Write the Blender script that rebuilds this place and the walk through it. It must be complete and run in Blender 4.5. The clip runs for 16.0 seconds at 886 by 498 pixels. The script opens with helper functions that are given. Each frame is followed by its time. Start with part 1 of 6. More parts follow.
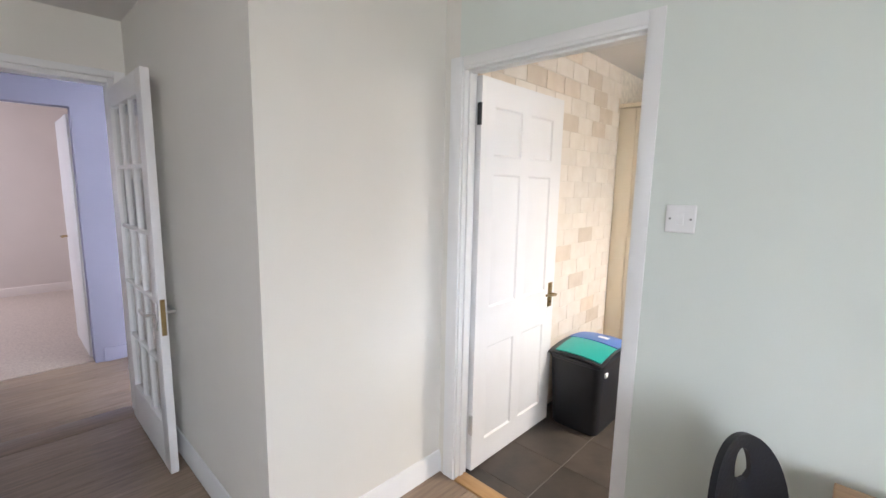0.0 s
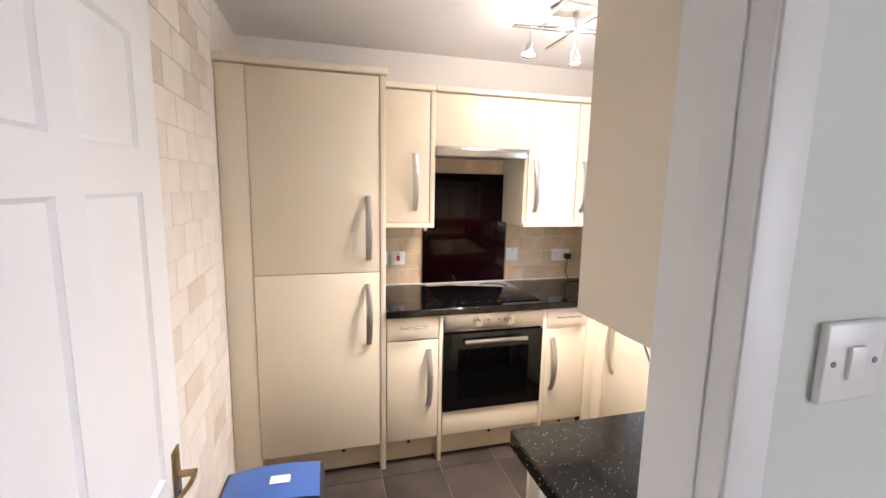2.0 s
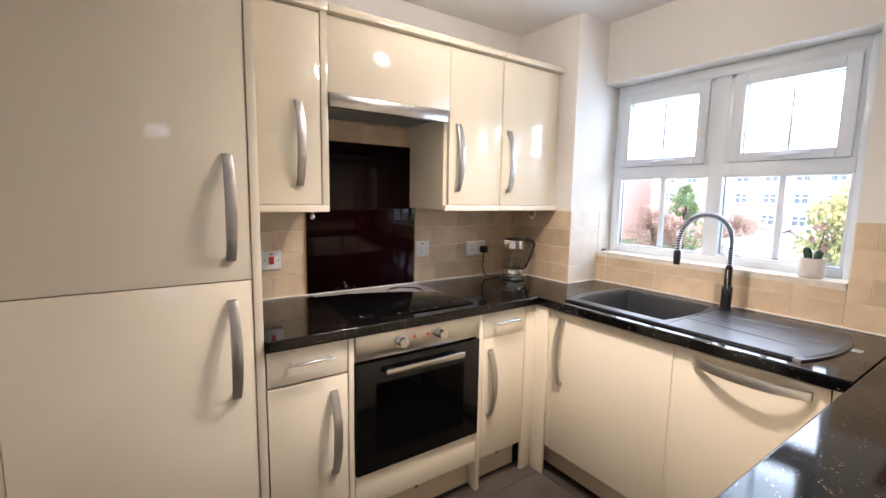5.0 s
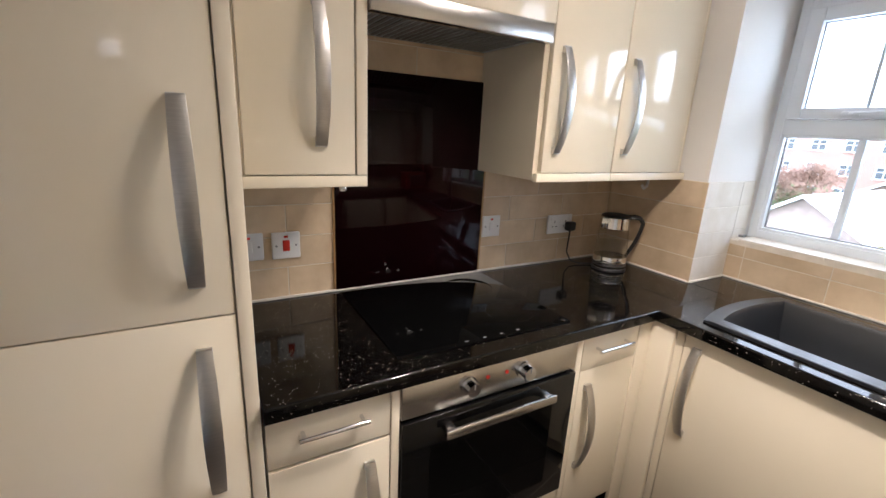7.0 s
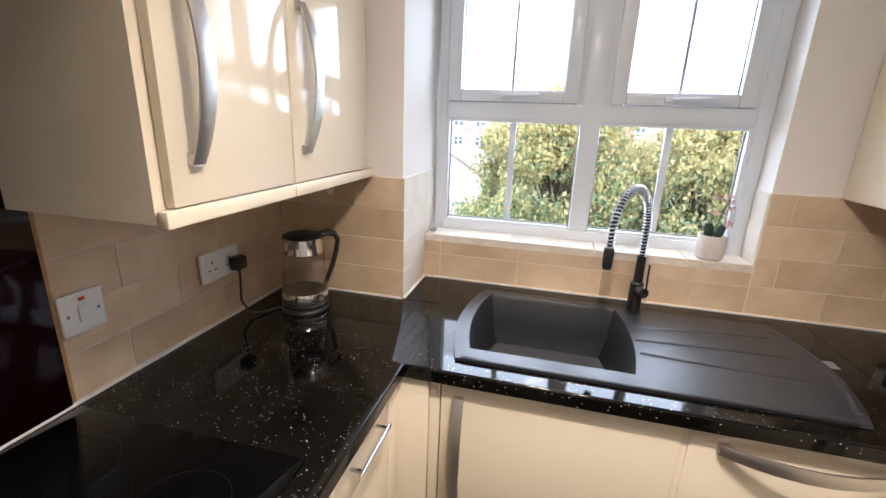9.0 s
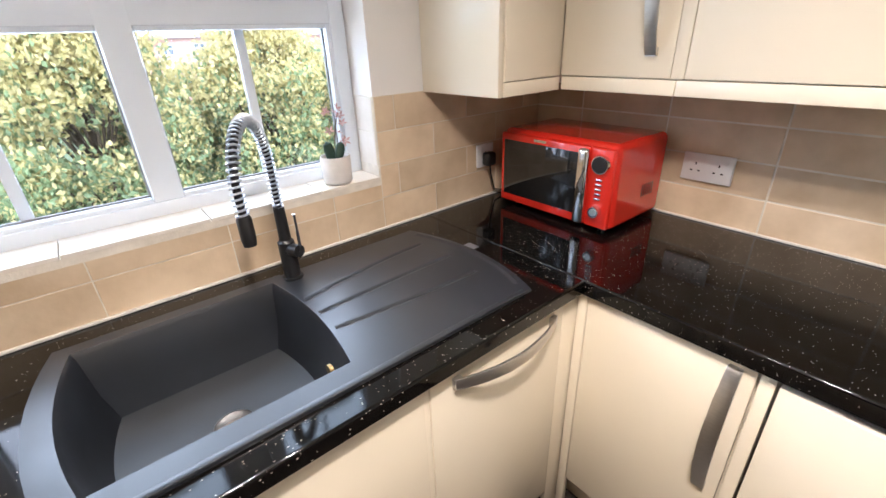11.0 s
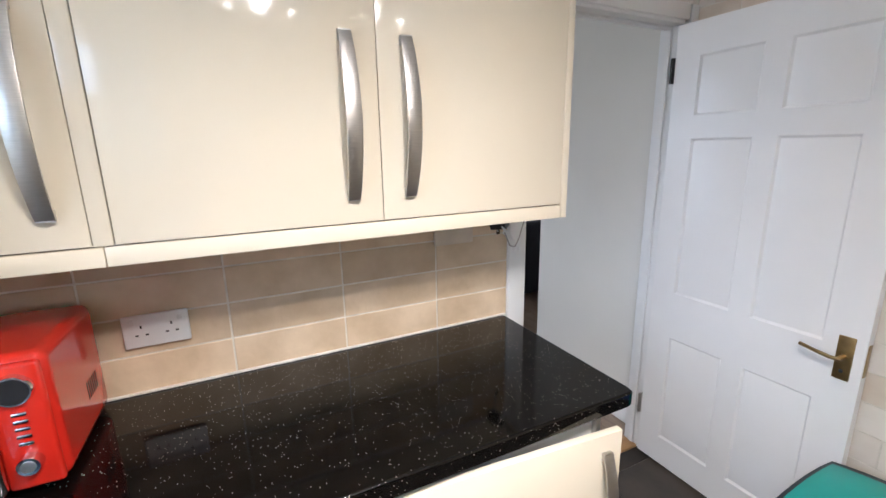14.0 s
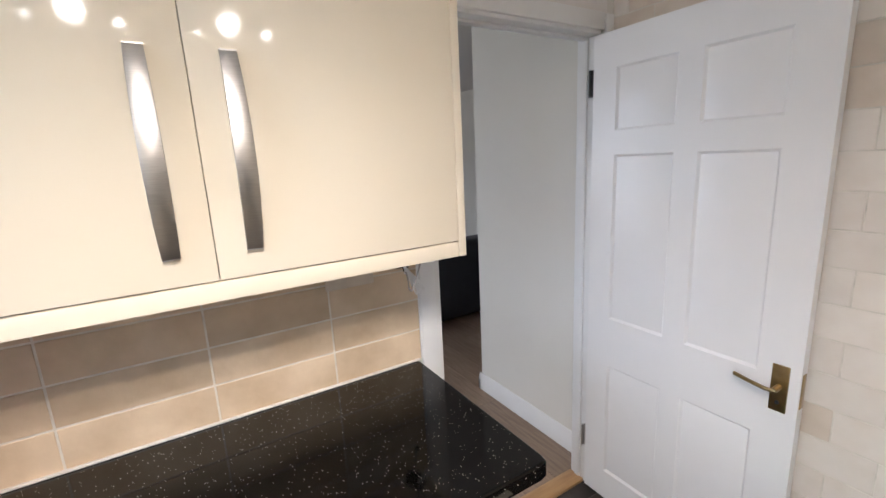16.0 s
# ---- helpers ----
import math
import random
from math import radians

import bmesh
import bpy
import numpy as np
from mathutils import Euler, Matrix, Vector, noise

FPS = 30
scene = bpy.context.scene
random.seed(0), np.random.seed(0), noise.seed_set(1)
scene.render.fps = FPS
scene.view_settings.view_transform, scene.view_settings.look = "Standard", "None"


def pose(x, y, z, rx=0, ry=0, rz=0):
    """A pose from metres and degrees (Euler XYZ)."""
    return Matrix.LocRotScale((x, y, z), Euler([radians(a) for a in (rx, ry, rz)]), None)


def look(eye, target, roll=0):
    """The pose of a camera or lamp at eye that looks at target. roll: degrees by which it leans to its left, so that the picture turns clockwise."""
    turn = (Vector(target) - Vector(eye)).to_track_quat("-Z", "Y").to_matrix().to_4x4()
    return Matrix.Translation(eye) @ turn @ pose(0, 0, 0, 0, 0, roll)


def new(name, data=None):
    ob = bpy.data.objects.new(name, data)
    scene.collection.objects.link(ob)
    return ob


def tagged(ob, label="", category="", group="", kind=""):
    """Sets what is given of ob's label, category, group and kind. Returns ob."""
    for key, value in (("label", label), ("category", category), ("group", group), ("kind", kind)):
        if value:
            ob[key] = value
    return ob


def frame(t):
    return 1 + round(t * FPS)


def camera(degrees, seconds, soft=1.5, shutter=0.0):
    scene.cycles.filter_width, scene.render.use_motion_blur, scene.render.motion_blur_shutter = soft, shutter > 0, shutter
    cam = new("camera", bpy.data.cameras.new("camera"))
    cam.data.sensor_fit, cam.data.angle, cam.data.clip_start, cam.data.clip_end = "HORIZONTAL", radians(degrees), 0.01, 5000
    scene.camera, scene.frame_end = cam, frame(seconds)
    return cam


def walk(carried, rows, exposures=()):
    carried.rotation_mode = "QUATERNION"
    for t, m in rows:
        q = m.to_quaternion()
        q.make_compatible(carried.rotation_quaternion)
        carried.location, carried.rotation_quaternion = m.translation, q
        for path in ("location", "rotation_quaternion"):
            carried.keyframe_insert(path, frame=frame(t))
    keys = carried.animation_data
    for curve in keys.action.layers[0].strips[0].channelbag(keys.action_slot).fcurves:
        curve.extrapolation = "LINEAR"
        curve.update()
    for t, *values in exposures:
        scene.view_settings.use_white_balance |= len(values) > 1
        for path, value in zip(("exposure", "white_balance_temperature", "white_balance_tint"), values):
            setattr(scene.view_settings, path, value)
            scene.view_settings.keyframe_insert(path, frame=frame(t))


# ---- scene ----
cam = camera(91.7, 16.0)
PATH = [
    (0, (3.954, -0.711, 1.487), (2.59, 0.722, 1.196), 1.1),
    (0.5, (3.642, -0.454, 1.499), (2.588, 1.217, 1.191), 0.6),
    (1, (3.325, -0.164, 1.535), (2.701, 1.711, 1.224), 1.4),
    (1.5, (3.074, 0.192, 1.536), (3.047, 2.171, 1.248), 1.0),
    (2, (3.028, 0.493, 1.571), (3.553, 2.401, 1.279), 1.1),
    (2.5, (3.032, 0.784, 1.551), (3.893, 2.567, 1.269), 2.1),
    (3, (2.972, 1.07, 1.582), (4.053, 2.729, 1.301), 1.7),
    (3.2, (2.968, 1.139, 1.568), (4.143, 2.735, 1.297), 2.0),
    (5.3, (3.033, 1.247, 1.393), (4.138, 2.895, 1.146), 0.6),
    (5.5, (3.039, 1.276, 1.404), (4.101, 2.948, 1.131), 0.7),
    (6, (3.105, 1.405, 1.438), (4.073, 3.113, 1.057), 1.0),
    (6.5, (3.196, 1.591, 1.47), (4.138, 3.289, 0.989), 2.5),
    (7, (3.258, 1.844, 1.479), (4.218, 3.515, 0.943), 2.8),
    (7.5, (3.35, 2.06, 1.484), (4.442, 3.632, 0.904), 3.1),
    (8, (3.49, 2.194, 1.486), (4.815, 3.569, 0.89), 3.8),
    (8.5, (3.609, 2.254, 1.482), (5.249, 3.244, 0.908), 3.7),
    (9, (3.687, 2.353, 1.501), (5.552, 2.809, 0.939), 2.2),
    (9.5, (3.724, 2.394, 1.506), (5.642, 2.371, 0.941), 1.4),
    (10, (3.823, 2.399, 1.483), (5.689, 1.971, 0.906), 1.9),
    (10.2, (3.883, 2.398, 1.476), (5.707, 1.817, 0.895), 1.5),
    (12.3, (4.29, 2.263, 1.449), (4.691, 0.779, 0.17), 2.3),
    (12.5, (4.301, 2.247, 1.442), (4.615, 0.743, 0.162), 3.1),
    (13, (4.329, 2.177, 1.448), (4.356, 0.504, 0.351), 2.6),
    (13.5, (4.35, 2.137, 1.48), (3.864, 0.363, 0.694), 0.8),
    (14, (4.378, 2.174, 1.524), (3.514, 0.429, 1.067), -1.0),
    (14.5, (4.401, 2.219, 1.581), (3.46, 0.455, 1.548), -2.1),
    (15, (4.406, 2.254, 1.599), (3.462, 0.506, 1.829), -2.8),
    (15.5, (4.333, 2.207, 1.575), (3.329, 0.501, 1.291), -4.1),
    (16, (4.105, 2.097, 1.564), (3.093, 0.422, 1.15), -2.8),
]
EXPOSURES = [(0.0, 1.36, 5950, 14), (0.5, 1.30, 5950, 15), (1.0, 1.17, 6000, 19), (2.0, 1.16, 6000, 20), (3.0, 1.02, 5450, 15), (5.5, 0.33, 6000, 18), (6.0, 0.18, 6000, 18), (7.0, 0.20, 5900, 16), (8.0, 0.20, 5900, 16), (9.0, 0.20, 6050, 18), (10.0, 0.20, 6000, 18),
             (12.5, 1.02, 5450, 15), (13.0, 1.00, 5400, 15), (13.5, 0.75, 5350, 13), (14.5, 0.50, 5650, 15), (15.0, 0.58, 5600, 15), (15.5, 0.46, 5550, 15), (16.0, 0.50, 5700, 15)]
walk(cam, [(t, look(eye, target, roll)) for t, eye, target, roll in PATH], EXPOSURES)

# ---- daylight ----
world = bpy.data.worlds.new("overcast_sky")
scene.world = world
world.use_nodes = True
wn = world.node_tree
wn.nodes.clear()
sky = wn.nodes.new("ShaderNodeTexSky")
sky.sky_type = "NISHITA"
sky.sun_disc = False
sky.sun_elevation, sky.sun_rotation = radians(48), radians(236)
sky.dust_density, sky.air_density = 6.0, 1.2
mixw = wn.nodes.new("ShaderNodeMix")
mixw.data_type = "RGBA"
mixw.inputs["Factor"].default_value = 0.8
mixw.inputs["B"].default_value = (49.0, 53.5, 59.0, 1)
bg = wn.nodes.new("ShaderNodeBackground")
bg.inputs["Strength"].default_value = 0.115
wout = wn.nodes.new("ShaderNodeOutputWorld")
wn.links.new(sky.outputs[0], mixw.inputs["A"])
wn.links.new(mixw.outputs["Result"], bg.inputs["Color"])
wn.links.new(bg.outputs[0], wout.inputs[0])
sun = new("sun", bpy.data.lights.new("sun", "SUN"))
sun.data.energy, sun.data.angle, sun.data.color = 2.6, radians(20), (1, 0.96, 0.9)
sun.matrix_world = look((0, 0, 20), (6, 4, 12))


def area_lamp(name, eye, target, sx, sy, power, color):
    lamp = new(name, bpy.data.lights.new(name, "AREA"))
    lamp.data.shape, lamp.data.size, lamp.data.size_y = "RECTANGLE", sx, sy
    lamp.data.energy, lamp.data.color = power, color
    lamp.matrix_world = look(eye, target)
    return lamp


DAY = (0.72, 0.87, 1.0)
WARM = (1.0, 0.87, 0.70)
area_lamp("kitchen_window_daylight", (5.47, 2.24, 1.72), (3.5, 2.24, 1.2), 1.1, 0.6, 12, DAY)
area_lamp("dining_window_daylight", (6.42, -2.3, 1.5), (2.9, 0.4, 1.15), 1.3, 1.9, 29, (1.0, 0.97, 0.93))
# unseen fill lamp added inside the further room, which has no window
area_lamp("hall_daylight", (-2.6, -2.6, 1.5), (-2.0, 0.0, 1.2), 1.4, 1.2, 20, (0.95, 0.93, 1.0))
SPOT_POWER = 37
SPILL_POWER = 10


# ---- materials ----
def material(name, color, rough=0.5, metal=0.0, vary=0.0, scale=8.0, detail=4.0, bump=0.0, bscale=60.0, rnd=0.0, coat=0.0,
             rough_vary=0.0, stretch=(1, 1, 1), second=None, spec=0.5):
    m = bpy.data.materials.new(name)
    m.use_nodes = True
    nt = m.node_tree
    b = nt.nodes["Principled BSDF"]
    b.inputs["Roughness"].default_value = rough
    b.inputs["Metallic"].default_value = metal
    b.inputs["Coat Weight"].default_value = coat
    b.inputs["Coat Roughness"].default_value = 0.06
    b.inputs["Specular IOR Level"].default_value = spec
    tc = nt.nodes.new("ShaderNodeTexCoord")
    mp = nt.nodes.new("ShaderNodeMapping")
    mp.inputs["Scale"].default_value = stretch
    nt.links.new(tc.outputs["Object"], mp.inputs["Vector"])
    info = nt.nodes.new("ShaderNodeObjectInfo")
    base = nt.nodes.new("ShaderNodeRGB")
    base.outputs[0].default_value = (*color, 1)
    out = base.outputs[0]
    if vary or second:
        nz = nt.nodes.new("ShaderNodeTexNoise")
        nz.noise_dimensions = "4D"
        nz.inputs["Scale"].default_value, nz.inputs["Detail"].default_value = scale, detail
        nt.links.new(mp.outputs[0], nz.inputs["Vector"])
        w = nt.nodes.new("ShaderNodeMath")
        w.operation = "MULTIPLY"
        w.inputs[1].default_value = 37.0 if rnd else 0.0
        nt.links.new(info.outputs["Random"], w.inputs[0])
        nt.links.new(w.outputs[0], nz.inputs["W"])
        mx = nt.nodes.new("ShaderNodeMix")
        mx.data_type = "RGBA"
        far = second or tuple(c * (1 - vary) for c in color)
        mx.inputs["A"].default_value = (*color, 1)
        mx.inputs["B"].default_value = (*far, 1)
        rp = nt.nodes.new("ShaderNodeMapRange")
        rp.inputs["From Min"].default_value, rp.inputs["From Max"].default_value = 0.35, 0.68
        nt.links.new(nz.outputs["Fac"], rp.inputs["Value"])
        nt.links.new(rp.outputs[0], mx.inputs["Factor"])
        out = mx.outputs["Result"]
        if rough_vary:
            rr = nt.nodes.new("ShaderNodeMapRange")
            rr.inputs["To Min"].default_value, rr.inputs["To Max"].default_value = rough, rough + rough_vary
            nt.links.new(nz.outputs["Fac"], rr.inputs["Value"])
            nt.links.new(rr.outputs[0], b.inputs["Roughness"])
    if rnd:
        hs = nt.nodes.new("ShaderNodeHueSaturation")
        mr = nt.nodes.new("ShaderNodeMapRange")
        mr.inputs["To Min"].default_value, mr.inputs["To Max"].default_value = 1 - rnd, 1 + rnd
        nt.links.new(info.outputs["Random"], mr.inputs["Value"])
        nt.links.new(mr.outputs[0], hs.inputs["Value"])
        nt.links.new(out, hs.inputs["Color"])
        out = hs.outputs[0]
    nt.links.new(out, b.inputs["Base Color"])
    if bump:
        n2 = nt.nodes.new("ShaderNodeTexNoise")
        n2.inputs["Scale"].default_value, n2.inputs["Detail"].default_value = bscale, 5
        nt.links.new(mp.outputs[0], n2.inputs["Vector"])
        bp = nt.nodes.new("ShaderNodeBump")
        bp.inputs["Strength"].default_value, bp.inputs["Distance"].default_value = bump, 0.004
        nt.links.new(n2.outputs["Fac"], bp.inputs["Height"])
        nt.links.new(bp.outputs[0], b.inputs["Normal"])
    return m


def emitter(name, color, power):
    m = material(name, color)
    b = m.node_tree.nodes["Principled BSDF"]
    b.inputs["Emission Color"].default_value = (*color, 1)
    b.inputs["Emission Strength"].default_value = power
    return m


def clear_glass(name, color=(1, 1, 1), rough=0.0, ior=1.45, thin=True):
    m = bpy.data.materials.new(name)
    m.use_nodes = True
    nt = m.node_tree
    nt.nodes.clear()
    o = nt.nodes.new("ShaderNodeOutputMaterial")
    if not thin:
        g = nt.nodes.new("ShaderNodeBsdfGlass")
        g.inputs["Color"].default_value, g.inputs["IOR"].default_value = (*color, 1), ior
        nt.links.new(g.outputs[0], o.inputs[0])
        return m
    t = nt.nodes.new("ShaderNodeBsdfTransparent")
    t.inputs["Color"].default_value = (*color, 1)
    g = nt.nodes.new("ShaderNodeBsdfGlossy")
    g.inputs["Roughness"].default_value = 0.02
    lw = nt.nodes.new("ShaderNodeLayerWeight")
    lw.inputs["Blend"].default_value = 0.5
    pw = nt.nodes.new("ShaderNodeMath")
    pw.operation = "POWER"
    pw.inputs[1].default_value = 3.0
    nt.links.new(lw.outputs["Facing"], pw.inputs[0])
    f = nt.nodes.new("ShaderNodeMath")
    f.operation = "MULTIPLY_ADD"
    f.inputs[1].default_value, f.inputs[2].default_value = 0.6, (ior - 1) * 0.1
    nt.links.new(pw.outputs[0], f.inputs[0])
    mx = nt.nodes.new("ShaderNodeMixShader")
    nt.links.new(f.outputs[0], mx.inputs[0])
    nt.links.new(t.outputs[0], mx.inputs[1])
    nt.links.new(g.outputs[0], mx.inputs[2])
    nt.links.new(mx.outputs[0], o.inputs[0])
    return m


def speckled(name, base, fleck):
    """Black polished stone laminate with small pale flecks."""
    m = material(name, base, rough=0.05, vary=0.5, scale=25, bump=0.012, bscale=300, spec=0.36)
    nt = m.node_tree
    b = nt.nodes["Principled BSDF"]
    old = b.inputs["Base Color"].links[0].from_socket
    tc = nt.nodes.new("ShaderNodeTexCoord")
    vor = nt.nodes.new("ShaderNodeTexVoronoi")
    vor.inputs["Scale"].default_value = 112
    mpf = nt.nodes.new("ShaderNodeMapping")
    mpf.inputs["Rotation"].default_value, mpf.inputs["Scale"].default_value = (0, 0, 0.6), (2.0, 0.75, 1.0)
    nt.links.new(tc.outputs["Object"], mpf.inputs["Vector"])
    nt.links.new(mpf.outputs[0], vor.inputs["Vector"])
    lt = nt.nodes.new("ShaderNodeMath")
    lt.operation = "LESS_THAN"
    lt.inputs[1].default_value = 0.14
    nt.links.new(vor.outputs["Distance"], lt.inputs[0])
    sep = nt.nodes.new("ShaderNodeSeparateColor")
    nt.links.new(vor.outputs["Color"], sep.inputs[0])
    gt = nt.nodes.new("ShaderNodeMath")
    gt.operation = "GREATER_THAN"
    gt.inputs[1].default_value = 0.52
    nt.links.new(sep.outputs[0], gt.inputs[0])
    an = nt.nodes.new("ShaderNodeMath")
    an.operation = "MULTIPLY"
    nt.links.new(lt.outputs[0], an.inputs[0])
    nt.links.new(gt.outputs[0], an.inputs[1])
    mx = nt.nodes.new("ShaderNodeMix")
    mx.data_type = "RGBA"
    mx.inputs["B"].default_value = (*fleck, 1)
    nt.links.new(an.outputs[0], mx.inputs["Factor"])
    nt.links.new(old, mx.inputs["A"])
    nt.links.new(mx.outputs["Result"], b.inputs["Base Color"])
    return m


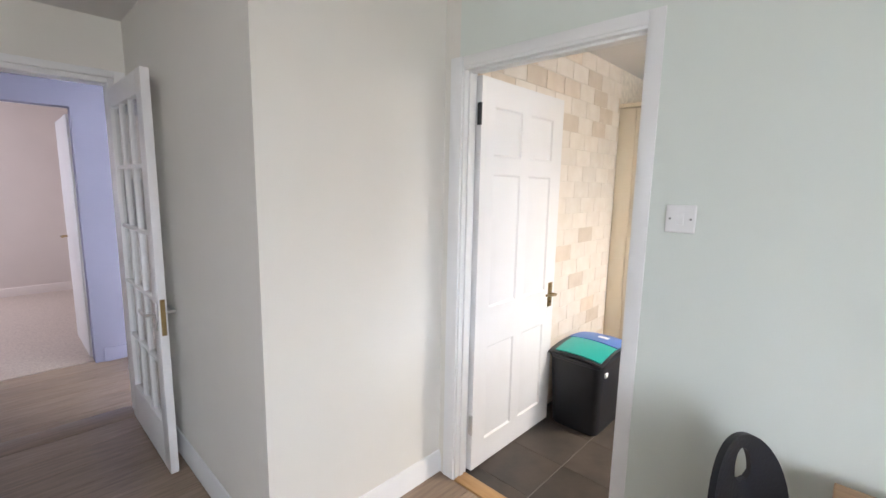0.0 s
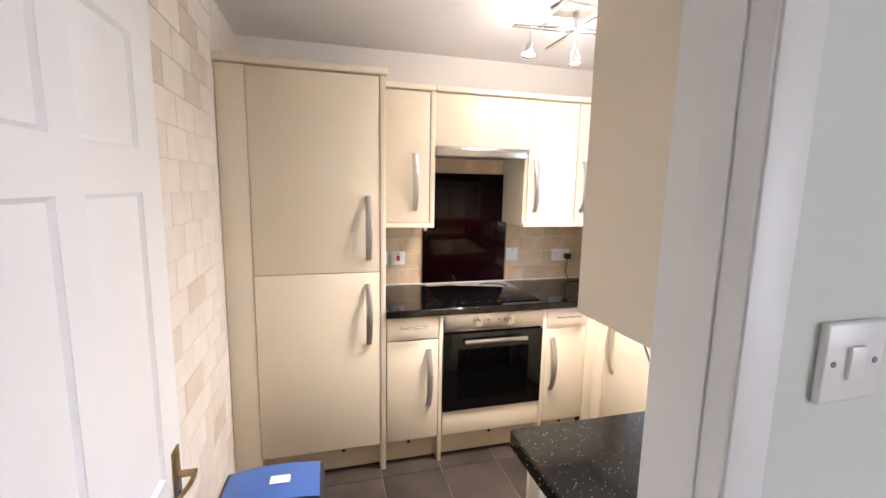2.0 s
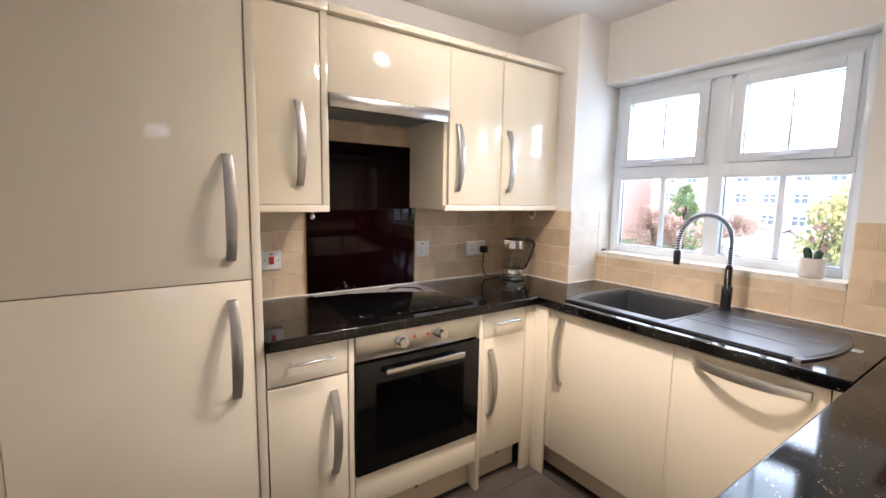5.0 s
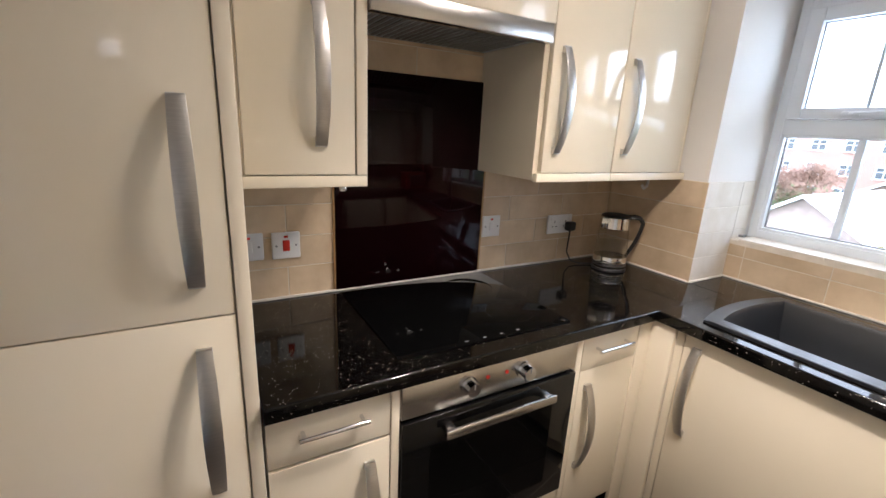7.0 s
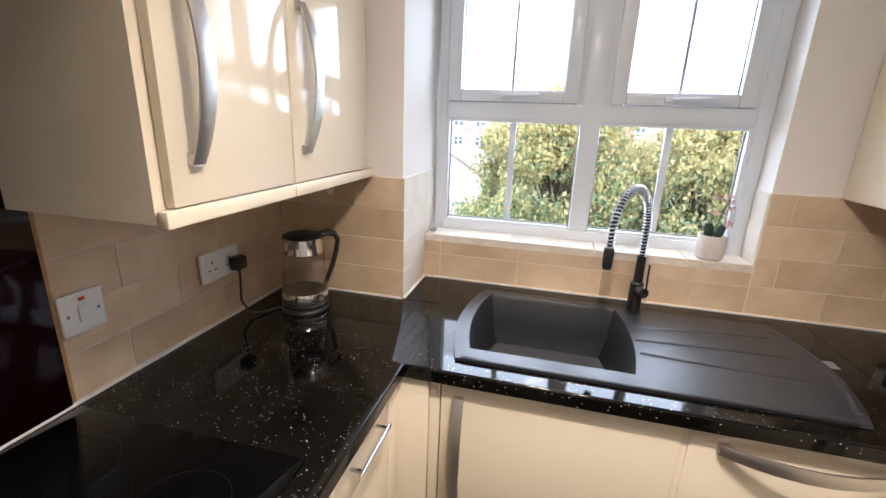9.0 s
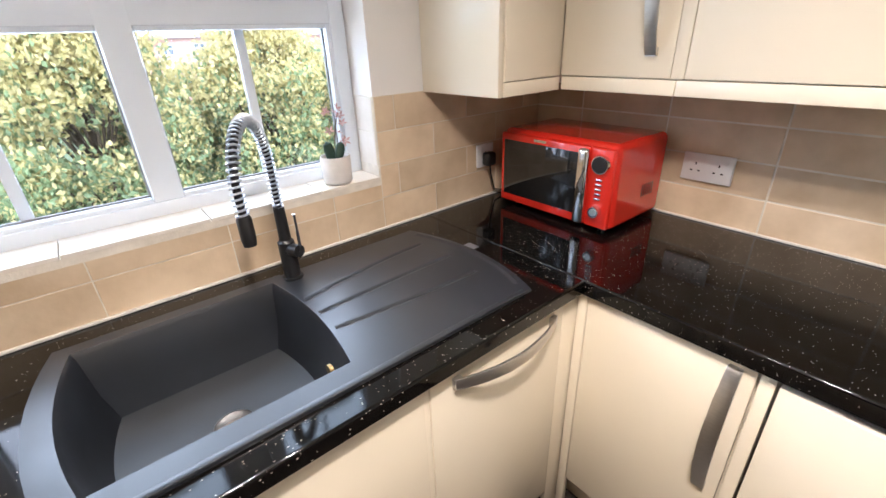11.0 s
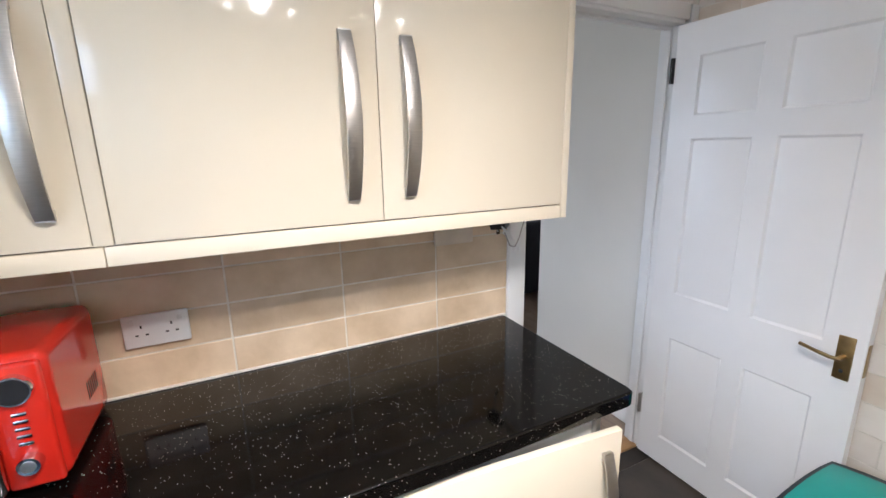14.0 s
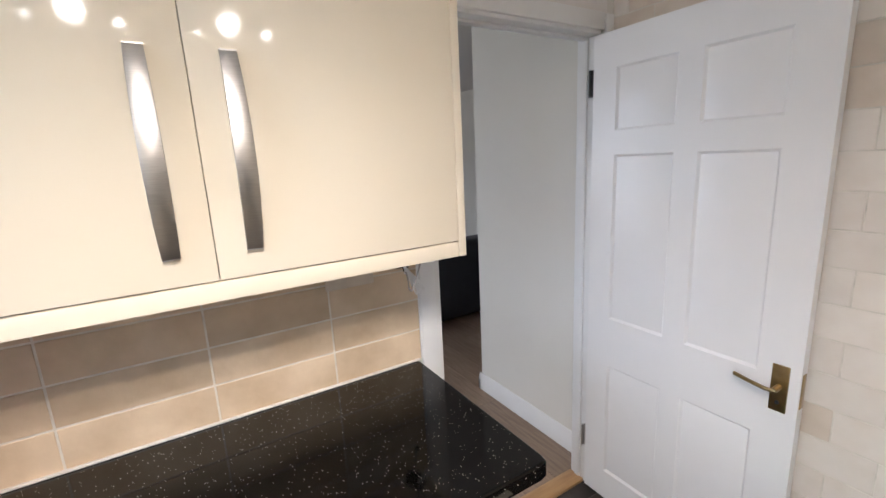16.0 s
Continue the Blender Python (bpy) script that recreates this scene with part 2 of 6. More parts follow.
M = {
    "cream": material("cream_gloss", (0.80, 0.715, 0.565), 0.07, vary=0.03, scale=3, coat=0.1, rough_vary=0.03, bump=0.012, bscale=9, spec=0.38),
    "carcass": material("cream_carcass", (0.78, 0.695, 0.55), 0.35, vary=0.04, scale=5, bump=0.02),
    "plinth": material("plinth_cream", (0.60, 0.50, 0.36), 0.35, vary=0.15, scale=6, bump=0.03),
    "steel": material("brushed_steel", (0.62, 0.60, 0.575), 0.34, 1.0, vary=0.12, scale=40, stretch=(1, 1, 18), bump=0.06, bscale=120),
    "steelh": material("brushed_steel_panel", (0.58, 0.56, 0.53), 0.24, 1.0, vary=0.12, scale=40, stretch=(18, 1, 1), bump=0.05, bscale=120),
    "chrome": material("chrome", (0.75, 0.75, 0.75), 0.07, 1.0),
    "brass": material("worn_brass", (0.42, 0.30, 0.14), 0.3, 1.0, vary=0.3, scale=30),
    "worktop": speckled("black_sparkle_worktop", (0.004, 0.0035, 0.0032), (0.62, 0.54, 0.44)),
    "hob": material("black_hob_glass", (0.002, 0.002, 0.002), 0.035, spec=0.09),
    "splash": material("dark_aubergine_glass", (0.006, 0.0010, 0.0014), 0.05, spec=0.16),
    "ovenglass": material("oven_black_glass", (0.004, 0.004, 0.004), 0.06, spec=0.3),
    # black base lifted towards blue to carry part of the sky's sheen
    "sink": material("black_composite", (0.016, 0.0185, 0.0235), 0.28, vary=0.35, scale=7, rough_vary=0.18, spec=1.0, bump=0.03, bscale=420),
    "blackplastic": material("black_plastic", (0.012, 0.012, 0.013), 0.4, vary=0.3, scale=9, bump=0.05, bscale=200),
    "bin": material("bin_dark_plastic", (0.020, 0.022, 0.028), 0.45, vary=0.3, scale=6, bump=0.08, bscale=150),
    "teal": material("teal_plastic", (0.010, 0.30, 0.26), 0.35, vary=0.12, scale=7, bump=0.03),
    "blue": material("blue_plastic", (0.05, 0.13, 0.42), 0.35, vary=0.12, scale=7, bump=0.03),
    "whiteplastic": material("white_plastic", (0.80, 0.80, 0.79), 0.28, vary=0.03, scale=10),
    "flexgrey": material("grey_flex", (0.42, 0.40, 0.38), 0.5, vary=0.1, scale=20),
    # white plastic, with the bluish window light put into its base colour
    "upvc": material("white_upvc", (0.74, 0.79, 0.85), 0.22, vary=0.03, scale=4, bump=0.01),
    "doorpaint": material("white_satin_paint", (0.80, 0.79, 0.78), 0.32, vary=0.03, scale=5, bump=0.02, bscale=90),
    "gloss": material("white_gloss_trim", (0.80, 0.80, 0.79), 0.42, vary=0.04, scale=6, bump=0.03, bscale=60),
    "ceiling": material("ceiling_white", (0.80, 0.78, 0.76), 0.85, vary=0.04, scale=2, bump=0.06, bscale=80),
    "wallwhite": material("kitchen_white_wall", (0.80, 0.77, 0.73), 0.8, vary=0.04, scale=2, bump=0.06, bscale=90),
    "magnolia": material("magnolia_wall", (0.76, 0.735, 0.675), 0.75, vary=0.05, scale=1.6, bump=0.07, bscale=85),
    # same magnolia paint, with the cool daylight tint put into the colour
    "magnolia_cool": material("magnolia_wall_cool_light", (0.70, 0.745, 0.69), 0.75, vary=0.05, scale=1.6, bump=0.07, bscale=85),
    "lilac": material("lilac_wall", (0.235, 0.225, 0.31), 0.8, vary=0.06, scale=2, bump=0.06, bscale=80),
    "pinkwall": material("pale_pink_wall", (0.70, 0.62, 0.56), 0.8, vary=0.05, scale=2, bump=0.06, bscale=80),
    "tile": material("travertine_tile", (0.70, 0.555, 0.385), 0.42, scale=7, second=(0.52, 0.385, 0.245), rnd=0.09, rough_vary=0.15, bump=0.22, bscale=38),
    "brick": material("travertine_brick", (0.78, 0.715, 0.635), 0.5, scale=10, second=(0.72, 0.645, 0.555), rnd=0.04, rough_vary=0.15, bump=0.3, bscale=32),
    "darkbrick": material("travertine_brick_dark", (0.70, 0.60, 0.49), 0.5, scale=10, second=(0.62, 0.52, 0.41), rnd=0.08, bump=0.3, bscale=32),
    "whitetile": material("pale_sill_tile", (0.76, 0.71, 0.64), 0.4, scale=12, second=(0.68, 0.62, 0.53), rnd=0.05, bump=0.2, bscale=40),
    "grout": material("cream_grout", (0.78, 0.72, 0.62), 0.85, vary=0.2, scale=25, bump=0.2, bscale=200),
    "sealant": material("white_sealant", (0.78, 0.74, 0.68), 0.4, vary=0.15, scale=30, bump=0.1, bscale=150),
    "floortile": material("slate_floor_tile", (0.036, 0.030, 0.026), 0.36, scale=5, second=(0.076, 0.060, 0.048), rnd=0.16, rough_vary=0.2, bump=0.3, bscale=30),
    "floorgrout": material("grey_floor_grout", (0.22, 0.20, 0.18), 0.8, vary=0.3, scale=30, bump=0.2, bscale=150),
    "oak": material("oak_laminate", (0.31, 0.225, 0.16), 0.30, scale=5, second=(0.21, 0.15, 0.105), rnd=0.12, stretch=(14, 1.2, 8), bump=0.06, bscale=30),
    "oakx": material("oak_strip", (0.46, 0.28, 0.12), 0.35, scale=5, second=(0.36, 0.2, 0.08), stretch=(1.2, 14, 8), bump=0.05, bscale=30),
    "tablewood": material("oak_table", (0.50, 0.29, 0.13), 0.35, scale=5, second=(0.40, 0.21, 0.09), stretch=(1.5, 12, 8), bump=0.04),
    "carpet": material("beige_carpet", (0.56, 0.47, 0.40), 0.95, vary=0.2, scale=60, bump=0.5, bscale=300),
    "leather": material("black_leather", (0.012, 0.013, 0.018), 0.45, vary=0.3, scale=12, bump=0.25, bscale=120),
    "red": material("red_enamel", (0.60, 0.022, 0.010), 0.12, vary=0.06, scale=6, coat=0.6, bump=0.01, bscale=15),
    "mwglass": material("microwave_window", (0.010, 0.010, 0.010), 0.06, coat=0.4),
    "dial": material("black_dial", (0.02, 0.02, 0.022), 0.25),
    "redneon": material("red_rocker", (0.65, 0.03, 0.015), 0.3),
    "grey": material("grey_marks", (0.22, 0.22, 0.22), 0.5),
    "faint": material("faint_hob_marks", (0.006, 0.006, 0.006), 0.2),
    "dark": material("dark_gap", (0.02, 0.018, 0.016), 0.8),
    "water": clear_glass("water", (0.97, 0.98, 0.98), ior=1.2),
    "glass": clear_glass("window_glass", (0.97, 0.98, 0.98), ior=1.35),
    "kettleglass": clear_glass("kettle_glass", (0.95, 0.95, 0.94), ior=1.3),
    "pot": material("concrete_pot", (0.66, 0.62, 0.58), 0.7, vary=0.15, scale=25, bump=0.2, bscale=120),
    "soil": material("pot_soil", (0.06, 0.045, 0.03), 0.9, vary=0.4, scale=60, bump=0.5, bscale=120),
    "cactus": material("dark_green_cactus", (0.020, 0.055, 0.035), 0.6, vary=0.4, scale=40, bump=0.4, bscale=200),
    "petal": material("pale_pink_petal", (0.68, 0.42, 0.40), 0.6, vary=0.3, scale=40, rnd=0.1),
    "lamp": emitter("lamp_face", (1.0, 0.90, 0.74), 90.0),
    "alum": material("pale_aluminium", (0.62, 0.66, 0.72), 0.35, 0.9, vary=0.1, scale=20),
    "curtain": material("dark_curtain", (0.05, 0.02, 0.025), 0.85, vary=0.3, scale=20),
    "lightcurtain": material("cream_curtain", (0.62, 0.56, 0.46), 0.85, vary=0.1, scale=20),
    "redbrick": material("red_brick_facade", (0.48, 0.29, 0.245), 0.85, vary=0.2, scale=6, bump=0.1),
    # brick paled in its colour for outdoor haze and glare
    "hazedbrick": material("hazed_brick_gable", (0.56, 0.45, 0.41), 0.85, vary=0.2, scale=6, bump=0.1),
    "roof": material("grey_slate_roof", (0.15, 0.14, 0.15), 0.8, vary=0.25, scale=5),
    "paleroof": material("pale_translucent_roof", (0.52, 0.50, 0.49), 0.5, vary=0.15, scale=3),
    "farpane": material("far_window_pane", (0.10, 0.12, 0.14), 0.25, vary=0.2, scale=2),
    "platecream": material("cream_plate", (0.66, 0.58, 0.47), 0.4, vary=0.1, scale=20),
    "grass": material("grass_ground", (0.07, 0.10, 0.04), 0.95, vary=0.4, scale=0.4),
    # distance haze is mixed into this blue-grey
    "hill": material("far_hill_hazed", (0.30, 0.36, 0.40), 0.95, vary=0.15, scale=0.05),
    "bark": material("bark", (0.10, 0.075, 0.05), 0.9, vary=0.4, scale=12, bump=0.5),
    "leafyellow": material("autumn_leaf_yellow", (0.56, 0.49, 0.22), 0.6, vary=0.35, scale=1.5, rnd=0.1),
    "leafgreen": material("leaf_green", (0.23, 0.31, 0.15), 0.6, vary=0.4, scale=1.5, rnd=0.1),
    "leafrust": material("leaf_rust", (0.42, 0.28, 0.22), 0.7, vary=0.3, scale=1.5, rnd=0.1),
}
M["floortile"].node_tree.nodes["Principled BSDF"].inputs["Specular IOR Level"].default_value = 0.4


def let_light_through(m, amount):
    """Thin leaves pass part of the daylight."""
    nt = m.node_tree
    b = nt.nodes["Principled BSDF"]
    o = nt.nodes["Material Output"]
    tr = nt.nodes.new("ShaderNodeBsdfTranslucent")
    nt.links.new(b.inputs["Base Color"].links[0].from_socket, tr.inputs["Color"])
    mx = nt.nodes.new("ShaderNodeMixShader")
    mx.inputs[0].default_value = amount
    nt.links.new(b.outputs[0], mx.inputs[1])
    nt.links.new(tr.outputs[0], mx.inputs[2])
    nt.links.new(mx.outputs[0], o.inputs[0])


for leafname in ("leafyellow", "leafgreen", "leafrust"):
    let_light_through(M[leafname], 0.5)


# ---- mesh tools ----
def bx(x0, x1, y0, y1, z0, z1, bev=0.0, seg=2):
    bm = bmesh.new()
    bmesh.ops.create_cube(bm, size=1.0)
    for v in bm.verts:
        v.co = Vector(((x0 + x1) / 2 + v.co.x * (x1 - x0), (y0 + y1) / 2 + v.co.y * (y1 - y0), (z0 + z1) / 2 + v.co.z * (z1 - z0)))
    if bev:
        bmesh.ops.bevel(bm, geom=bm.edges[:], offset=min(bev, 0.45 * min(abs(x1 - x0), abs(y1 - y0), abs(z1 - z0))), segments=seg, profile=0.5, affect="EDGES")
    return bm


def join(*bms):
    out = bmesh.new()
    for b in bms:
        me = bpy.data.meshes.new("tmp")
        b.to_mesh(me)
        b.free()
        out.from_mesh(me)
        bpy.data.meshes.remove(me)
    return out


def moved(bm, m):
    bmesh.ops.transform(bm, matrix=m, verts=bm.verts[:])
    return bm


def lathe(profile, cx=0, cy=0, cz=0, seg=28):
    """Turned body from (radius, height) pairs, open where the radius is above nought at its ends."""
    bm = bmesh.new()
    rings = []
    for r, z in profile:
        rings.append([bm.verts.new((cx + r * math.cos(2 * math.pi * i / seg), cy + r * math.sin(2 * math.pi * i / seg), cz + z)) for i in range(seg)])
    for a, b in zip(rings, rings[1:]):
        for i in range(seg):
            bm.faces.new((a[i], a[(i + 1) % seg], b[(i + 1) % seg], b[i]))
    for ring, r in ((rings[0], profile[0][0]), (rings[-1], profile[-1][0])):
        if r < 0.0011:
            bmesh.ops.pointmerge(bm, verts=ring, merge_co=sum((v.co for v in ring), Vector()) / seg)
    bmesh.ops.recalc_face_normals(bm, faces=bm.faces[:])
    return bm


def cyl(a, b, r, seg=16, r2=None):
    a, b = Vector(a), Vector(b)
    bm = bmesh.new()
    d = b - a
    bmesh.ops.create_cone(bm, cap_ends=True, segments=seg, radius1=r, radius2=r if r2 is None else r2, depth=d.length,
                          matrix=Matrix.Translation((a + b) / 2) @ d.to_track_quat("Z", "Y").to_matrix().to_4x4())
    return bm


def tube(points, r, seg=10, caps=True, ry=None):
    """A pipe along points."""
    pts = [Vector(p) for p in points]
    bm = bmesh.new()
    rings, up = [], None
    for i, p in enumerate(pts):
        d = (pts[min(i + 1, len(pts) - 1)] - pts[max(i - 1, 0)]).normalized()
        if up is None:
            up = d.orthogonal().normalized()
        up = (up - d * up.dot(d)).normalized()
        side = d.cross(up)
        rings.append([bm.verts.new(p + up * (r * math.cos(2 * math.pi * k / seg)) + side * ((ry or r) * math.sin(2 * math.pi * k / seg))) for k in range(seg)])
    for a, b in zip(rings, rings[1:]):
        for k in range(seg):
            bm.faces.new((a[k], a[(k + 1) % seg], b[(k + 1) % seg], b[k]))
    if caps:
        bm.faces.new(rings[0][::-1])
        bm.faces.new(rings[-1])
    bmesh.ops.recalc_face_normals(bm, faces=bm.faces[:])
    return bm


def prism(outline, z0, z1, bev=0.0):
    bm = bmesh.new()
    lo = [bm.verts.new((x, y, z0)) for x, y in outline]
    hi = [bm.verts.new((x, y, z1)) for x, y in outline]
    n = len(outline)
    bm.faces.new(lo[::-1])
    top = bm.faces.new(hi)
    for i in range(n):
        bm.faces.new((lo[i], lo[(i + 1) % n], hi[(i + 1) % n], hi[i]))
    bmesh.ops.recalc_face_normals(bm, faces=bm.faces[:])
    if bev:
        bmesh.ops.bevel(bm, geom=[e for e in bm.edges if top in e.link_faces], offset=bev, segments=3, profile=0.5, affect="EDGES")
    return bm


def rounded(x0, x1, y0, y1, r, n=6):
    pts = []
    for cx, cy, a in ((x1 - r, y1 - r, 0), (x0 + r, y1 - r, 90), (x0 + r, y0 + r, 180), (x1 - r, y0 + r, 270)):
        pts += [(cx + r * math.cos(radians(a + 90 * k / n)), cy + r * math.sin(radians(a + 90 * k / n))) for k in range(n + 1)]
    return pts


def smooth_by_angle(me, degrees=35):
    bm = bmesh.new()
    bm.from_mesh(me)
    for f in bm.faces:
        f.smooth = True
    for e in bm.edges:
        if len(e.link_faces) != 2 or e.calc_face_angle(0) > radians(degrees):
            e.smooth = False
    bm.to_mesh(me)
    bm.free()


ORIGIN = {}


def thing(name, at, label, category, group="", kind=""):
    ob = new(name)
    ob.empty_display_size = 0.05
    ob.location = at
    ORIGIN[ob.name] = Vector(at)
    return tagged(ob, label, category, group, kind)


def part(name, bm, mat, parent, label=""):
    """One mesh, given in world places, under a thing or a part."""
    root = parent
    while root.parent:
        root = root.parent
    bmesh.ops.translate(bm, vec=-ORIGIN[root.name], verts=bm.verts[:])
    me = bpy.data.meshes.new(name)
    bm.to_mesh(me)
    bm.free()
    smooth_by_angle(me)
    me.materials.append(mat if not isinstance(mat, str) else M[mat])
    ob = new(name, me)
    ob.parent = parent
    return tagged(ob, label) if label else ob


def even_normals(ob):
    """Keeps large flat faces flat beside rounded edges."""
    ob.modifiers.new("weighted_normal", "WEIGHTED_NORMAL").keep_sharp = True
    return ob


def solid(name, bm, mat, label="", category="", group="", kind="structure"):
    """A thing of the setting in one mesh."""
    me = bpy.data.meshes.new(name)
    bm.to_mesh(me)
    bm.free()
    smooth_by_angle(me)
    me.materials.append(M[mat] if isinstance(mat, str) else mat)
    ob = new(name, me)
    ORIGIN[ob.name] = Vector((0, 0, 0))
    return tagged(ob, label, category, group, kind)

# ---- structure ----
N, S, W, EA, CEIL = 3.27, 0.905, 2.558, 5.256, 2.385
DY = 0.80          # dining side of the kitchen's south wall
DW = 2.512         # dining side of the west wall
WY0, WY1, WZ0, WZ1 = 1.675, 2.815, 1.062, 2.05

solid("wall_north", bx(2.3, 5.75, N, N + 0.2, -0.1, 2.5), "wallwhite", "white painted plaster kitchen wall behind cupboards", "wall")
solid("wall_east", join(bx(EA, 5.5, -0.0 + DY, WY0, -0.1, 2.5), bx(EA, 5.5, WY1, N, -0.1, 2.5), bx(EA, 5.5, WY0, WY1, -0.1, WZ0), bx(EA, 5.5, WY0, WY1, WZ1, 2.5)),
      "wallwhite", "white plaster wall with a deep window opening", "wall")
solid("wall_south", join(bx(3.44, EA, DY, S, -0.1, 2.5), bx(2.60, 3.44, DY, S, 2.03, 2.5)), "magnolia_cool", "magnolia wall beside the kitchen doorway, cool daylight in its colour", "wall")
solid("wall_south_inner_face", join(bx(3.475, EA, S, S + 0.003, 1.33, CEIL), bx(2.60, 3.475, S, S + 0.003, 2.075, CEIL)), "wallwhite", "white painted kitchen side of the wall", "wall")
solid("wall_west", bx(2.35, W, S, N, -0.1, 2.5), "grout", "wall behind travertine brick tiles", "wall")
solid("wall_west_dining", join(bx(2.35, DW, -0.10, DY, -0.1, 2.5), bx(2.35, 2.60, DY, S, -0.1, 2.5)), "magnolia", "plain magnolia painted wall beside kitchen doorway", "wall")
solid("pipe_boxing", bx(5.0, EA, WY1, N, 0.0, CEIL), "wallwhite", "white plastered boxed-in corner beside the window", "pillar")
solid("wall_hall_side", bx(0.78, 2.35, -0.10, 0.02, -0.1, 2.5), "magnolia", "magnolia wall behind the open glazed door", "wall")
solid("wall_glazed_doorway", join(bx(0.66, 0.78, -0.16, 0.02, -0.1, 2.5), bx(0.66, 0.78, -4.0, -1.02, -0.1, 2.5), bx(0.66, 0.78, -1.02, -0.16, 2.06, 2.5)), "magnolia",
      "magnolia wall with a doorway to the hall", "wall")
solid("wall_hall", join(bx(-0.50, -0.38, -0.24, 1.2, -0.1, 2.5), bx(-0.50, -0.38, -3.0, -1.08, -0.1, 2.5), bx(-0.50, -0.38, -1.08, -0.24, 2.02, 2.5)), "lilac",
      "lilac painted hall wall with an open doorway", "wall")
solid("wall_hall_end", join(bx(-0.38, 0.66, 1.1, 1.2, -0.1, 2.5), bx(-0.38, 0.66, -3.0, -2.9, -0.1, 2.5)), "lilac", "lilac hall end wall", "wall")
solid("wall_bedroom", join(bx(-3.7, -3.6, -3.0, 1.2, -0.1, 2.5), bx(-3.6, -0.50, 0.52, 0.62, -0.1, 2.5), bx(-3.6, -0.5, -3.0, -2.9, -0.1, 2.5)), "pinkwall",
      "pale pink painted wall of a further room", "wall")
solid("wall_dining_south", join(bx(0.78, 3.45, -3.6, -3.45, -0.1, 2.5), bx(4.25, 6.6, -3.6, -3.45, -0.1, 2.5), bx(3.45, 4.25, -3.6, -3.45, -0.1, 1.94), bx(3.45, 4.25, -3.6, -3.45, 2.27, 2.5)), "magnolia",
      "magnolia dining room wall with a small high window", "wall")
solid("wall_dining_east", join(bx(6.5, 6.65, -3.45, -3.3, -0.1, 2.5), bx(6.5, 6.65, -1.2, S, -0.1, 2.5), bx(6.5, 6.65, -3.3, -1.2, -0.1, 0.85), bx(6.5, 6.65, -3.3, -1.2, 2.1, 2.5)), "magnolia",
      "magnolia dining room wall with a window opening", "wall")
solid("wall_dining_north", bx(EA, 6.5, DY, S, -0.1, 2.5), "magnolia", "plain magnolia dining room wall", "wall")
solid("ceiling", bx(-3.7, 6.6, -3.6, N + 0.2, CEIL, CEIL + 0.12), "ceiling", "white painted plaster ceiling", "ceiling")
solid("floor_kitchen_bed", bx(W - 0.02, EA, 0.872, N, -0.06, -0.004), "floorgrout", "grey jointed floor under slate tiles", "floor")
FLOOR = tagged(solid("floor_dining_bed", bx(-0.45, 6.5, -3.45, 0.80, -0.06, -0.007), "dark"), "dark gap lines under laminate planks", "floor")
solid("floor_carpet", bx(-3.6, -0.45, -3.0, 0.55, -0.06, 0.004), "carpet", "beige fitted carpet in a further room", "carpet")

# skirting
def skirting(name, x0, x1, y0, y1, mat="gloss"):
    alongx = abs(x1 - x0) > abs(y1 - y0)
    prof = [(0.0, 0.0), (0.018, 0.0), (0.018, 0.075), (0.013, 0.085), (0.012, 0.10), (0.006, 0.112), (0.0, 0.114)]
    bm = bmesh.new()
    a, b = [], []
    for d, z in prof:
        if alongx:
            s = 1 if y1 > y0 else -1
            a.append(bm.verts.new((x0, y0 + s * d, z))), b.append(bm.verts.new((x1, y0 + s * d, z)))
        else:
            s = 1 if x1 > x0 else -1
            a.append(bm.verts.new((x0 + s * d, y0, z))), b.append(bm.verts.new((x0 + s * d, y1, z)))
    for i in range(len(prof) - 1):
        bm.faces.new((a[i], a[i + 1], b[i + 1], b[i]))
    bm.faces.new(a), bm.faces.new(b[::-1])
    bmesh.ops.recalc_face_normals(bm, faces=bm.faces[:])
    return solid(name, bm, mat, "white gloss moulded skirting board", "skirting")


skirting("baseboard_west", DW, DW + 0.01, -0.118, DY)
skirting("baseboard_switch_wall", 3.49, EA, DY, DY - 0.01)
skirting("baseboard_hall_side", 0.78, DW + 0.018, -0.10, -0.11)
skirting("baseboard_bedroom", -3.6, -0.5, 0.52, 0.51)
skirting("baseboard_hall", -0.38, -0.37, -0.18, 1.1, "lilac")
skirting("baseboard_bedroom_far", -3.6, -3.59, -2.9, 0.52, "pinkwall")

# door frame: lining, stops and architraves
frame_ob = thing("doorframe_kitchen", (3.03, 0.85, 0), "white gloss painted wooden doorframe of the kitchen doorway", "doorframe", kind="structure")
JL, JR, KR = 2.632, 3.405, 3.430
part("lining", join(bx(JL - 0.03, JL, DY - 0.002, 0.884, 0, 2.03, 0.002), bx(JR, KR + 0.024, DY - 0.002, S + 0.002, 0, 2.03, 0.002), bx(JL, JR, DY - 0.002, S + 0.002, 2.0, 2.03, 0.002)), "gloss", frame_ob)
part("stop", join(bx(JL, JL + 0.010, 0.825, 0.852, 0, 2.0, 0.002), bx(JR - 0.004, JR, 0.825, 0.860, 0, 2.0, 0.0015), bx(JL + 0.010, JR - 0.004, 0.825, 0.86, 1.99, 2.0, 0.002)), "gloss", frame_ob)
part("architrave", join(bx(2.555, JL - 0.008, DY - 0.014, DY, 0, 2.055, 0.005), bx(JR + 0.004, KR + 0.03, DY - 0.005, DY, 0, 2.055, 0.002),
                        bx(JL - 0.008, JR + 0.004, DY - 0.006, DY, 2.012, 2.055, 0.002)), "gloss", frame_ob)
